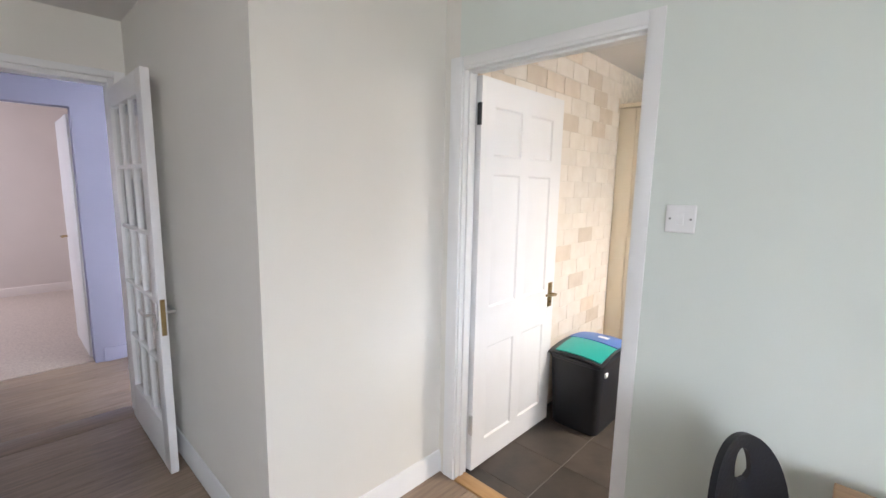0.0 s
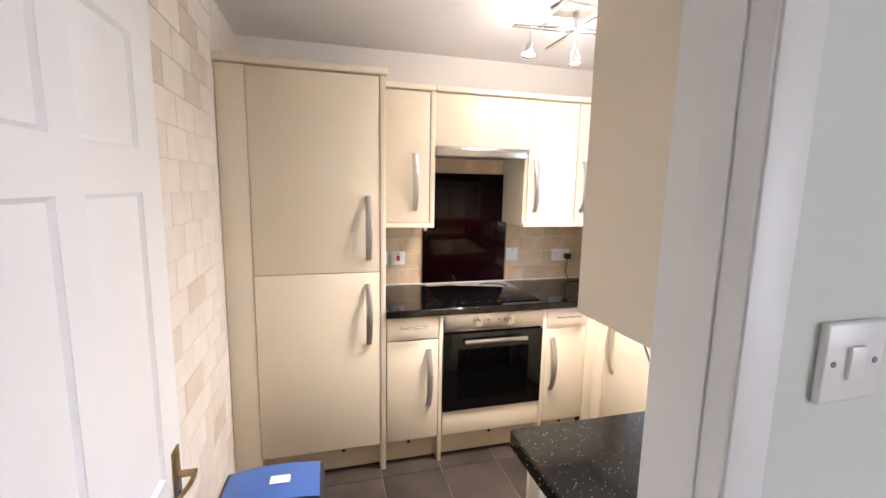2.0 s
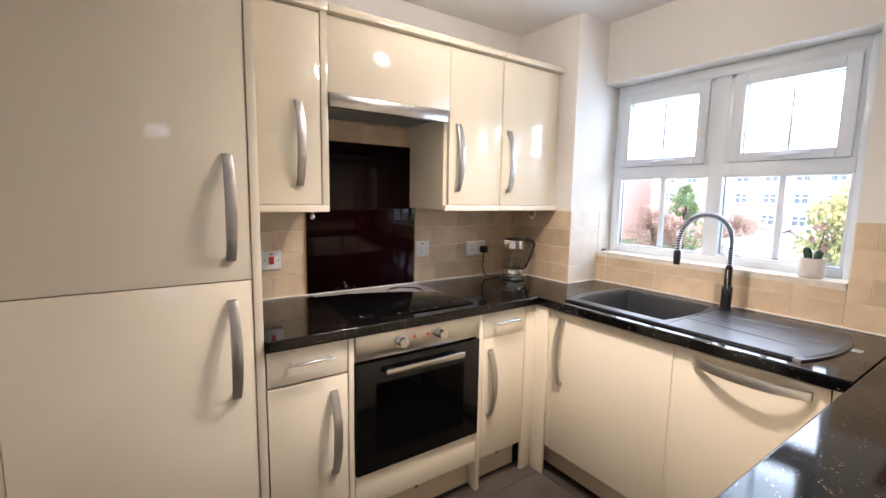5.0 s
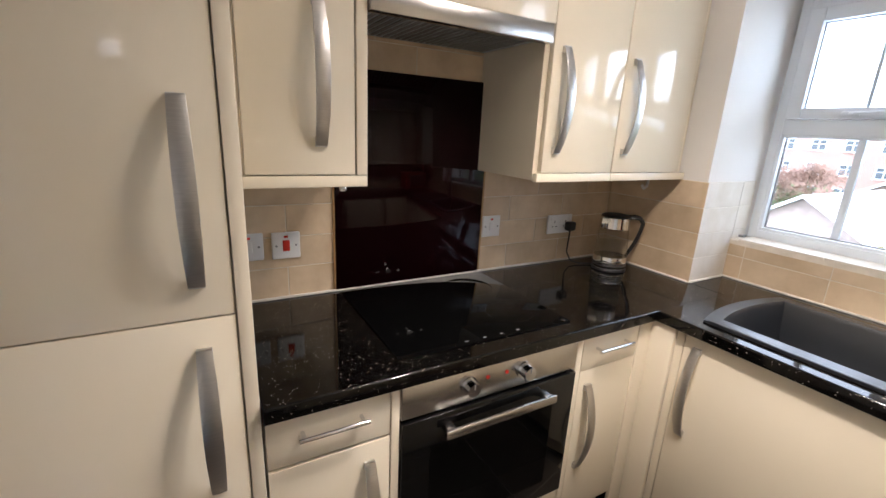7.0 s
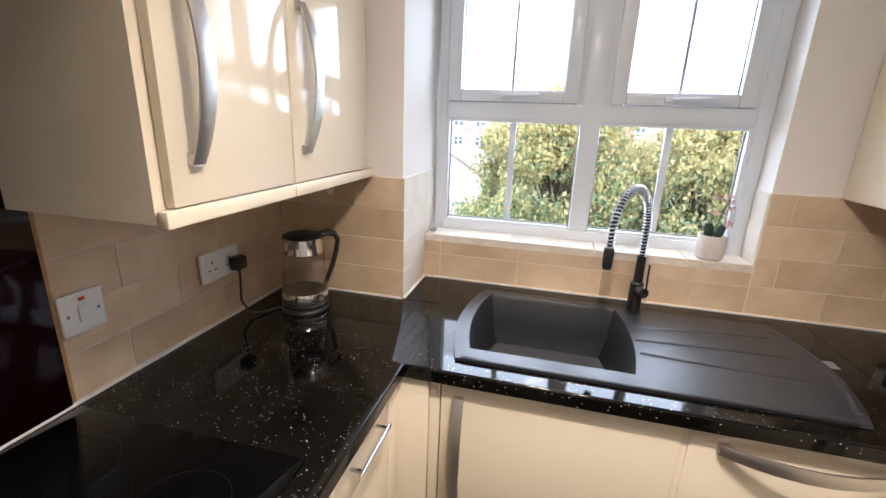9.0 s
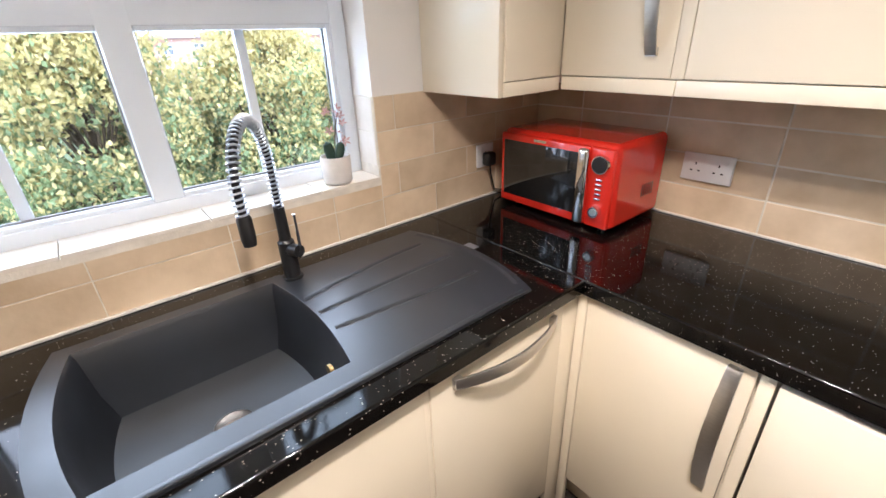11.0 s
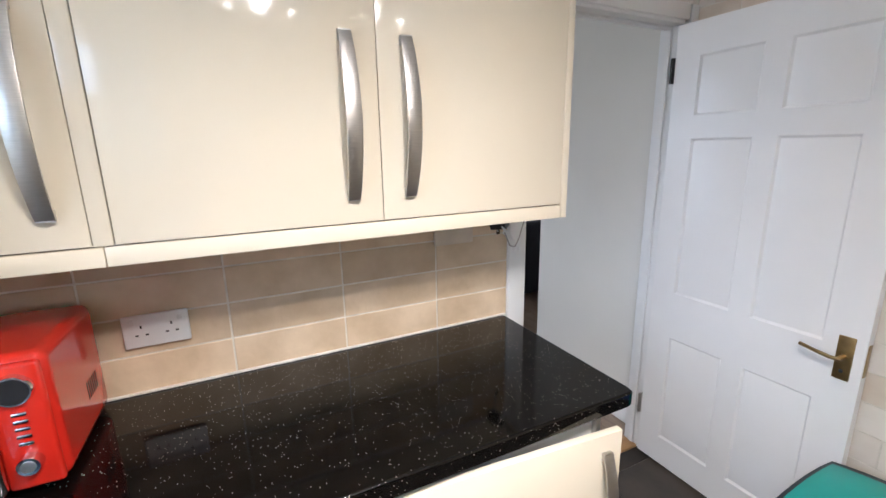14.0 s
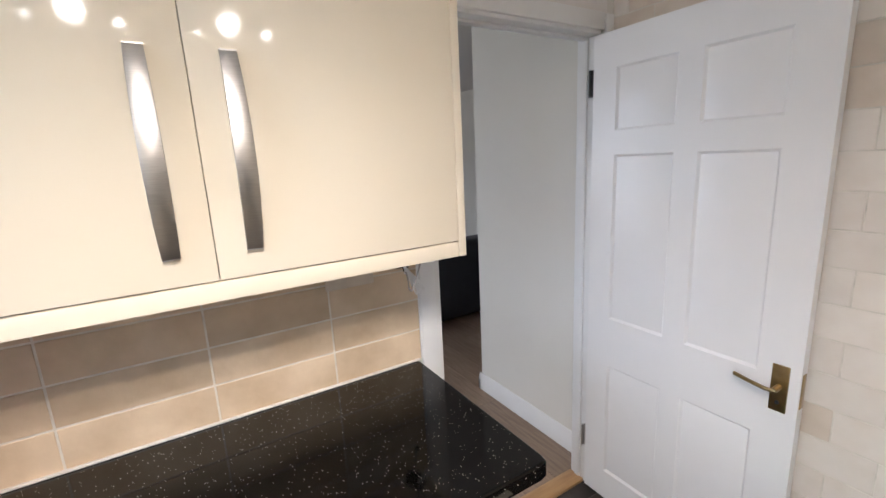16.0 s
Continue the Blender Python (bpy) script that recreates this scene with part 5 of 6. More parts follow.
# ---- microwave ----
mw = thing("microwave", (4.927, 1.08, WT1), "red retro microwave with chrome handle and dials", "microwave")
MX0, MX1, MY0, MY1, MZ0, MZ1 = 4.702, 5.152, 0.935, 1.222, WT1 + 0.014, 1.187
even_normals(part("body", bx(MX0, MX1, MY0, MY1, MZ0, MZ1, 0.022, 4), "red", mw))
for x in (MX0 + 0.05, MX1 - 0.05):
    for y in (MY0 + 0.04, MY1 - 0.04):
        part("foot", cyl((x, y, WT1), (x, y, MZ0 + 0.004), 0.013, 12), "blackplastic", mw)
dr = part("door", bx(MX0 + 0.088, MX1 - 0.004, MY1 - 0.004, MY1 + 0.014, MZ0 + 0.006, MZ1 - 0.012, 0.010, 3), "red", mw)
part("window", bx(MX0 + 0.124, MX1 - 0.022, MY1 + 0.0135, MY1 + 0.0155, MZ0 + 0.035, MZ1 - 0.035, 0.001), "mwglass", dr, "dark glass door window")
part("handle", bx(MX0 + 0.082, MX0 + 0.118, MY1 + 0.012, MY1 + 0.034, MZ0 + 0.012, MZ1 - 0.018, 0.010, 3), "chrome", dr, "wide polished chrome handle")
cp = part("control_panel", bx(MX0 + 0.006, MX0 + 0.087, MY1 - 0.004, MY1 + 0.012, MZ0 + 0.006, MZ1 - 0.012, 0.008, 3), "red", mw)
kx = MX0 + 0.046
k1 = part("display_ring", cyl((kx, MY1 + 0.011, 1.128), (kx, MY1 + 0.022, 1.128), 0.030, 28, 0.027), "chrome", cp)
part("display", cyl((kx, MY1 + 0.0215, 1.128), (kx, MY1 + 0.0235, 1.128), 0.024, 28), "dial", k1, "round black display")
k2 = part("dial", cyl((kx, MY1 + 0.011, 0.985), (kx, MY1 + 0.030, 0.985), 0.019, 24, 0.017), "chrome", cp, "chrome control dial")
part("dial_cap", cyl((kx, MY1 + 0.0295, 0.985), (kx, MY1 + 0.0315, 0.985), 0.011, 20), "steel", k2)
for k in range(5):
    part("button", bx(kx - 0.011, kx + 0.011, MY1 + 0.011, MY1 + 0.017, 1.020 + 0.0145 * k, 1.027 + 0.0145 * k, 0.002), "chrome", cp)
part("logo_bar", bx(4.95, 5.0, MY1 + 0.013, MY1 + 0.0146, MZ1 - 0.028, MZ1 - 0.020), "chrome", dr)
part("side_vent", join(*[bx(MX0 - 0.0006, MX0 + 0.002, 1.0 + 0.012 * k, 1.005 + 0.012 * k, 1.0, 1.04) for k in range(6)]), "dark", mw)
mw.rotation_euler = (0, 0, radians(-1.2))

# ---- plant pot on the sill ----
PX, PY, PZ = 5.292, 1.802, 1.0895
pp = thing("plant_pot", (PX, PY, PZ), "white round pot with small cactus and pale pink blossom", "plant pot")
part("pot", lathe([(0.001, 0), (0.038, 0), (0.043, 0.006), (0.045, 0.078), (0.043, 0.082), (0.038, 0.080), (0.038, 0.066), (0.001, 0.064)], PX, PY, PZ, 32), "pot", pp)
part("soil", lathe([(0.0375, 0.066), (0.02, 0.070), (0.001, 0.071)], PX, PY, PZ, 24), "soil", pp)
for dx, dy, h, r, tilt in ((0.0, 0.012, 0.062, 0.015, 10), (0.004, -0.010, 0.055, 0.014, -16)):
    prof = [(r * 0.6, 0), (r, h * 0.3), (r * 1.05, h * 0.6), (r * 0.8, h * 0.88), (0.001, h)]
    b = lathe(prof, 0, 0, 0, 16)
    for v in b.verts:
        v.co.x *= 0.7
    part("cactus_lobe", moved(b, Matrix.Translation((PX + dx - 0.005, PY + dy, PZ + 0.066)) @ Matrix.Rotation(radians(-tilt), 4, "X")), "cactus", pp)
stem = part("stem", tube([(PX + 0.012, PY - 0.008, PZ + 0.066), (PX + 0.016, PY - 0.012, PZ + 0.11), (PX + 0.012, PY - 0.02, PZ + 0.16), (PX + 0.004, PY - 0.028, PZ + 0.20)], 0.002, 6), "bark", pp)
rng = random.Random(4)
for k in range(11):
    u = rng.random()
    c = Vector((PX + 0.01 + rng.uniform(-0.02, 0.02), PY - 0.02 + rng.uniform(-0.032, 0.032), PZ + 0.10 + 0.115 * u))
    b = bmesh.new()
    for q in range(5):
        a = 2 * math.pi * q / 5
        t0 = [b.verts.new(p) for p in ((0, 0, 0), (0.009 * math.cos(a - 0.45), 0.009 * math.sin(a - 0.45), 0.003), (0.017 * math.cos(a), 0.017 * math.sin(a), 0.006), (0.009 * math.cos(a + 0.45), 0.009 * math.sin(a + 0.45), 0.003))]
        b.faces.new(t0)
    bmesh.ops.solidify(b, geom=b.faces[:], thickness=0.0012)
    part("blossom", moved(b, Matrix.Translation(c) @ Euler((rng.uniform(-1.4, 1.4), rng.uniform(-1.6, -0.2), rng.uniform(0, 6))).to_matrix().to_4x4()), "petal", pp, "pale pink blossom")
solid("window_latch_stay", bx(5.275, 5.305, 2.775, 2.795, 1.0895, 1.102, 0.003), "grey", "small grey fitting in the sill corner", "fitting", kind="thing")

# ---- spot lamp bar on the ceiling ----
LBX, LBY = 4.13, 2.33
lb = thing("spot_light_bar", (LBX, LBY, CEIL), "ceiling light with swivelling chrome spotlights on wire bars", "ceiling light")
part("ceiling_plate", bx(LBX - 0.085, LBX + 0.085, LBY - 0.075, LBY + 0.075, CEIL - 0.035, CEIL, 0.006), "steel", lb)
part("post", cyl((LBX, LBY, CEIL - 0.035), (LBX, LBY, CEIL - 0.105), 0.012), "steel", lb)
BARZ = CEIL - 0.11
for dy in (-0.028, 0.028):
    part("bar", tube([(LBX - 0.29, LBY + dy * 0.4 + 0.03, BARZ), (LBX, LBY + dy, BARZ), (LBX + 0.29, LBY + dy * 0.4 - 0.03, BARZ)], 0.004, 8), "chrome", lb)
for dx in (-0.16, 0.0, 0.16):
    part("cross_bar", bx(LBX + dx - 0.006, LBX + dx + 0.006, LBY - 0.032, LBY + 0.032, BARZ - 0.005, BARZ + 0.005, 0.002), "steel", lb)
part("long_bar", bx(LBX - 0.014, LBX + 0.014, LBY - 0.27, LBY + 0.25, BARZ - 0.016, BARZ - 0.006, 0.003), "steel", lb)
SPOTS = (((3.905, 2.325, 2.150), (3.50, 1.90, 0.0), 0.45), ((4.115, 2.285, 2.120), (4.35, 2.15, 0.0), 1.05), ((4.12, 2.10, 2.125), (3.85, 1.75, 0.0), 1.15), ((4.33, 2.36, 2.150), (4.60, 2.20, 0.0), 0.45))
for (sx, sy, sz), target, share in SPOTS:
    d = (Vector(target) - Vector((sx, sy, sz))).normalized()
    m = Matrix.Translation((sx, sy, sz)) @ d.to_track_quat("Z", "Y").to_matrix().to_4x4()
    hd = part("spot_head", moved(lathe([(0.001, -0.052), (0.014, -0.05), (0.016, -0.030), (0.026, -0.006), (0.030, 0.004), (0.027, 0.004), (0.024, -0.004)], 0, 0, 0, 24), m), "chrome", lb)
    part("lamp_face", moved(lathe([(0.0245, -0.003), (0.001, -0.001)], 0, 0, 0, 24), m), "lamp", hd, "glowing halogen lamp face")
    back = Vector((sx, sy, sz)) - d * 0.048
    part("bracket", tube([(back.x, back.y, BARZ), (back.x, back.y, back.z + 0.03), tuple(back)], 0.0045, 8), "chrome", hd)
    part("arm", tube([(back.x, back.y, BARZ), (LBX + (back.x - LBX) * 0.4, LBY + (back.y - LBY) * 0.4, BARZ)], 0.004, 8), "chrome", hd)
    lamp = new("spot_lamp", bpy.data.lights.new("spot_lamp", "SPOT"))
    lamp.data.energy, lamp.data.color, lamp.data.spot_size, lamp.data.spot_blend, lamp.data.shadow_soft_size = SPOT_POWER * share, WARM, radians(135), 1.0, 0.025
    lamp.matrix_world = look(Vector((sx, sy, sz)) + d * 0.012, target)

spill = new("spot_lamp_spill", bpy.data.lights.new("spot_lamp_spill", "POINT"))
spill.data.energy, spill.data.color, spill.data.shadow_soft_size = SPILL_POWER, WARM, 0.06
spill.location = (LBX, LBY - 0.02, 2.19)

# ---- hooks and cables under the wall units ----
hk = thing("hook", (3.662, 3.10, UZ0), "small chrome knob hanging under the wall cupboard", "hook")
part("knob", join(lathe([(0.001, -0.052), (0.010, -0.046), (0.012, -0.036), (0.008, -0.026), (0.004, -0.022), (0.004, 0.0), (0.001, 0.0)], 3.628, 3.10, UZ0 + 0.008, 16)), "chrome", hk)
hk2 = thing("hook", (4.93, 3.12, UZ0), "white plastic hook under the corner wall cupboard", "hook")
part("hook_arm", tube([(4.955, 3.05, UZ0 + 0.006), (4.95, 3.04, UZ0 - 0.025), (4.93, 3.03, UZ0 - 0.045), (4.90, 3.02, UZ0 - 0.05), (4.885, 3.02, UZ0 - 0.035)], 0.006, 8), "whiteplastic", hk2)
cb = thing("cable", (3.58, 1.0, 1.24), "folded white flex and black box hanging under the wall cupboard", "cable")
BM = Matrix.Translation((3.583, 0.99, 1.280)) @ Euler((0.15, 0.35, 0.5)).to_matrix().to_4x4()
part("junction_box", moved(bx(-0.017, 0.017, -0.030, 0.030, -0.020, 0.020, 0.004), BM), "blackplastic", cb, "small black junction box")
part("wall_hole", bx(3.527, 3.541, S + 0.0086, S + 0.0100, 1.222, 1.238, 0.0005), "soil", cb, "rough dark hole in the tiles")
part("flex", tube(resample([Vector(q) for q in ((3.586, 1.145, 1.340), (3.600, 1.150, 1.310), (3.625, 1.160, 1.262), (3.632, 1.150, 1.234), (3.615, 1.100, 1.226), (3.592, 1.050, 1.240), (3.585, 1.020, 1.262))], 26), 0.0021, 6), "flexgrey", cb, "thin grey flex")
part("flex", tube(resample([Vector(q) for q in ((3.598, 1.030, 1.338), (3.594, 1.026, 1.310), (3.590, 1.020, 1.288), (3.586, 1.012, 1.276))], 12), 0.0024, 6), "flexgrey", cb, "thin grey flex")
part("flex", tube(resample([Vector(q) for q in ((3.575, 0.962, 1.268), (3.560, 0.945, 1.258), (3.545, 0.925, 1.240), (3.534, S + 0.008, 1.231))], 12), 0.0026, 6), "flexgrey", cb, "thin grey flex")
for k in range(5):
    o = (k - 2) * 0.0045
    part("fold", tube(resample([Vector(q) for q in ((3.588, 1.016, 1.270), (3.585 + o * 0.4, 1.026, 1.262), (3.576 + o, 1.040 + o * 0.4, 1.236), (3.566 + o * 1.5, 1.050 + o * 0.5, 1.212), (3.559 + o * 1.8, 1.056 + o, 1.199 - abs(o)), (3.556 + o * 1.8, 1.058 + o, 1.204), (3.572 + o, 1.043, 1.234), (3.586, 1.020, 1.266))], 26), 0.0024, 6), "whiteplastic", cb, "folded white flex")
part("tie", tube([(3.579, 1.026, 1.252), (3.587, 1.022, 1.254), (3.592, 1.030, 1.250), (3.585, 1.038, 1.246), (3.577, 1.034, 1.248), (3.579, 1.026, 1.252)], 0.002, 6), "whiteplastic", cb)

# ---- recycling bin ----
rb = thing("recycling_bin", (2.86, 1.88, 0), "dark two-part recycling bin with teal and blue lids", "bin")
BXc, BYc = 2.828, 1.885
bm = bmesh.new()
rings = []
for (hw, hd_, z) in ((0.150, 0.215, 0.0), (0.157, 0.222, 0.02), (0.176, 0.245, 0.455), (0.182, 0.252, 0.46), (0.182, 0.252, 0.482)):
    rings.append([bm.verts.new((BXc + x, BYc + y, z)) for x, y in rounded(-hw, hw, -hd_, hd_, 0.05)])
for a, b in zip(rings, rings[1:]):
    for i in range(len(a)):
        bm.faces.new((a[i], a[(i + 1) % len(a)], b[(i + 1) % len(a)], b[i]))
bm.faces.new(rings[0][::-1]), bm.faces.new(rings[-1])
bmesh.ops.recalc_face_normals(bm, faces=bm.faces[:])
part("body", bm, "bin", rb)


def crowned(x0, x1, y0, y1, z, h, t, n=8):
    """Lid curved across x and y."""
    b = bmesh.new()
    g = []
    for i in range(n + 1):
        row = []
        for j in range(n + 1):
            u, v = i / n, j / n
            x = BXc - 0.182 + 0.364 * ((x0 + (x1 - x0) * u - (BXc - 0.182)) / 0.364)
            y = y0 + (y1 - y0) * v
            fx = 1 - ((x - BXc) / 0.19) ** 2
            fy = 1 - ((y - BYc) / 0.27) ** 2
            row.append(b.verts.new((x, y, z + h * (0.35 * fx + 0.65 * fy))))
        g.append(row)
    for i in range(n):
        for j in range(n):
            b.faces.new((g[i][j], g[i + 1][j], g[i + 1][j + 1], g[i][j + 1]))
    bmesh.ops.recalc_face_normals(b, faces=b.faces[:])
    bmesh.ops.solidify(b, geom=b.faces[:], thickness=t)
    return b


lid_frame = part("lid_frame", crowned(BXc - 0.180, BXc + 0.180, BYc - 0.250, BYc + 0.250, 0.480, 0.055, 0.012, 12), "bin", rb)
part("front_lid", crowned(BXc - 0.135, BXc + 0.165, BYc - 0.235, BYc - 0.010, 0.487, 0.055, 0.006), "teal", lid_frame, "teal plastic flap lid")
part("rear_lid", crowned(BXc - 0.165, BXc + 0.165, BYc + 0.005, BYc + 0.235, 0.487, 0.055, 0.006), "blue", lid_frame, "blue plastic flap lid")
part("label_sticker", crowned(BXc - 0.01, BXc + 0.06, BYc + 0.09, BYc + 0.14, 0.4885, 0.055, 0.006, 2), "whiteplastic", lid_frame, "white paper label")
part("catch", bx(BXc + 0.176, BXc + 0.186, BYc - 0.20, BYc - 0.165, 0.40, 0.425, 0.002), "whiteplastic", rb, "small white catch")

rb.scale = (0.975, 1.0, 0.965)

# ---- dining furniture ----
ch = thing("dining_chair", (3.85, 0.43, 0), "black moulded chair with a slotted round back", "chair")
CX, CYY = 3.885, 0.50

bo = bmesh.new()
W2, ztop = 0.135, 0.885
outer = [(W2 * math.cos(a), ztop - 0.26 + 0.26 * math.sin(a) ** 0.8) for a in [math.pi * k / 24 for k in range(25)]]
inner = [(0.028 * math.cos(a), ztop - 0.088 + 0.055 * math.sin(a)) for a in [math.pi * k / 24 for k in range(25)]]
outer = outer + [(-W2, 0.46), (-W2 * 0.5, 0.45), (0, 0.45), (W2 * 0.5, 0.45), (W2, 0.46)]
inner = inner + [(-0.028, ztop - 0.10), (-0.015, ztop - 0.115), (0, ztop - 0.117), (0.015, ztop - 0.115), (0.028, ztop - 0.10)]
fo, fi = [bo.verts.new((x, 0.0, z)) for x, z in outer], [bo.verts.new((x, 0.0, z)) for x, z in inner]
for k in range(len(fo)):
    j = (k + 1) % len(fo)
    bo.faces.new((fo[k], fo[j], fi[j], fi[k]))
for v in bo.verts:
    v.co.y = 0.035 - 1.6 * v.co.x ** 2 + 0.10 * (v.co.z - 0.45)
bmesh.ops.recalc_face_normals(bo, faces=bo.faces[:])
bmesh.ops.solidify(bo, geom=bo.faces[:], thickness=0.016)
CM = Matrix.Translation((CX, CYY, 0)) @ Matrix.Rotation(radians(62), 4, "Z")
part("backrest", moved(bo, CM), "leather", ch)
part("seat", moved(prism(rounded(-0.2, 0.2, -0.38, 0.02, 0.06), 0.43, 0.455, 0.008), CM), "leather", ch)
for x in (-0.17, 0.17):
    for y in (-0.35, 0.0):
        part("leg", moved(cyl((x, y, 0.432), (x * 1.1, y * 1.05 + (0.03 if y == 0 else 0), 0), 0.012, 10), CM), "steel", ch)
tb = thing("dining_table", (4.5, 0.35, 0), "oak-topped dining table against the wall", "table")
part("tabletop", bx(3.995, 5.2, -0.15, 0.728, 0.722, 0.750, 0.004), "tablewood", tb)
for x in (4.06, 5.13):
    for y in (-0.08, 0.66):
        part("leg", bx(x - 0.03, x + 0.03, y - 0.03, y + 0.03, 0, 0.722, 0.003), "tablewood", tb)
sf = thing("sofa", (1.6, -1.6, 0), "black leather sofa with its back to the doorway", "sofa")
part("backrest", bx(0.95, 2.42, -1.42, -1.14, 0.06, 0.80, 0.07, 4), "leather", sf)
part("seat", bx(0.95, 2.42, -2.05, -1.42, 0.06, 0.44, 0.05, 3), "leather", sf)
for x0, x1 in ((0.80, 0.95), (2.42, 2.56)):
    part("armrest", bx(x0, x1, -2.05, -1.16, 0.06, 0.60, 0.05, 3), "leather", sf)
for x in (0.9, 2.46):
    for y in (-1.25, -1.95):
        part("foot", cyl((x, y, 0), (x, y, 0.065), 0.02, 10), "blackplastic", sf)
cu2 = thing("curtain", (1.0, -3.35, 0.1), "pale curtain hanging from a white rail", "curtain")
cp2 = [(0.85 + 0.65 * k / 40, -3.38 + 0.03 * math.sin(k * 1.3)) for k in range(41)]
b = bmesh.new()
lo, hi = [b.verts.new((*p, 0.1)) for p in cp2], [b.verts.new((*p, 2.24)) for p in cp2]
for k in range(40):
    b.faces.new((lo[k], lo[k + 1], hi[k + 1], hi[k]))
bmesh.ops.solidify(b, geom=b.faces[:], thickness=0.004)
part("cloth", b, "lightcurtain", cu2)
part("rail", cyl((0.8, -3.38, 2.26), (1.6, -3.38, 2.26), 0.012), "whiteplastic", cu2)

# ---- glazed door, open against the hall-side wall ----
gd = thing("door_2", (0.80, -0.19, 0), "open white glazed door with fifteen panes", "door")
GX0, GX1, GYa, GYb, GZ = 0.80, 1.60, -0.205, -0.168, 1.985
cols = [GX0 + 0.10 + k * (0.60 / 3) for k in range(4)]
rows = [0.25 + k * (1.63 / 5) for k in range(6)]
bars = [bx(GX0, GX0 + 0.10, GYa, GYb, 0.01, GZ, 0.003), bx(GX1 - 0.10, GX1, GYa, GYb, 0.01, GZ, 0.003), bx(GX0 + 0.10, GX1 - 0.10, GYa, GYb, 0.01, 0.25, 0.003), bx(GX0 + 0.10, GX1 - 0.10, GYa, GYb, 1.88, GZ, 0.003)]
gl_leaf = part("leaf", join(*bars), "doorpaint", gd)
for c in cols[1:3]:
    part("glazing_bar", bx(c - 0.011, c + 0.011, GYa + 0.004, GYb - 0.004, 0.25, 1.88, 0.004), "doorpaint", gl_leaf)
for r in rows[1:5]:
    part("glazing_bar", bx(GX0 + 0.10, GX1 - 0.10, GYa + 0.005, GYb - 0.005, r - 0.011, r + 0.011, 0.004), "doorpaint", gl_leaf)
for i in range(3):
    for j in range(5):
        part("pane", bx(cols[i] + 0.011, cols[i + 1] - 0.011, -0.189, -0.184, rows[j] + 0.011, rows[j + 1] - 0.011), "glass", gl_leaf)
for s, y in ((-1, GYa), (1, GYb)):
    h = part("lever_handle", join(bx(GX1 - 0.07, GX1 - 0.03, min(y, y + s * 0.006), max(y, y + s * 0.006), 0.76, 0.90, 0.002), cyl((GX1 - 0.05, y, 0.84), (GX1 - 0.05, y + s * 0.045, 0.84), 0.008)), "steel", gl_leaf, "satin steel lever handle")
    part("lever", tube([(GX1 - 0.05, y + s * 0.043, 0.84), (GX1 - 0.10, y + s * 0.047, 0.842), (GX1 - 0.155, y + s * 0.045, 0.845)], 0.008), "steel", h)
part("latch_plate", bx(GX1, GX1 + 0.0015, GYa + 0.008, GYb - 0.008, 0.74, 0.92), "brass", gl_leaf)
gf = thing("doorframe_hall", (0.72, -0.6, 0), "white painted frame of the doorway to the hall", "doorframe", kind="structure")
part("lining", join(bx(0.655, 0.785, -0.19, -0.16, 0, 2.06, 0.003), bx(0.655, 0.785, -1.02, -0.99, 0, 2.06, 0.003), bx(0.655, 0.785, -0.99, -0.19, 2.03, 2.06, 0.003)), "gloss", gf)
part("architrave", join(bx(0.785, 0.80, -0.16, -0.105, 0, 2.10, 0.004), bx(0.785, 0.80, -1.06, -1.02, 0, 2.10, 0.004), bx(0.785, 0.80, -1.02, -0.16, 2.06, 2.10, 0.004)), "gloss", gf)
bd = thing("door_3", (-0.52, -0.25, 0), "white door standing open into the further room", "door")
part("leaf", bx(-1.27, -0.52, -0.255, -0.219, 0.01, 1.98, 0.004), "doorpaint", bd)
part("lever_handle", tube([(-1.21, -0.255, 0.97), (-1.21, -0.30, 0.97), (-1.11, -0.30, 0.972)], 0.009), "brass", bd, "brass lever handle")
dc = thing("wall_hanging", (-3.55, -1.0, 1.0), "dark hanging cloth on the far bedroom wall", "wall hanging")
part("cloth", bx(-3.6, -3.56, -1.6, -0.95, 0.75, 1.5, 0.01), "curtain", dc)

# ---- outside ----
GZ0 = -4.6
solid("ground", bx(5.6, 260, -180, 180, GZ0 - 0.2, GZ0), "grass", "grass and garden ground below the window", "ground")


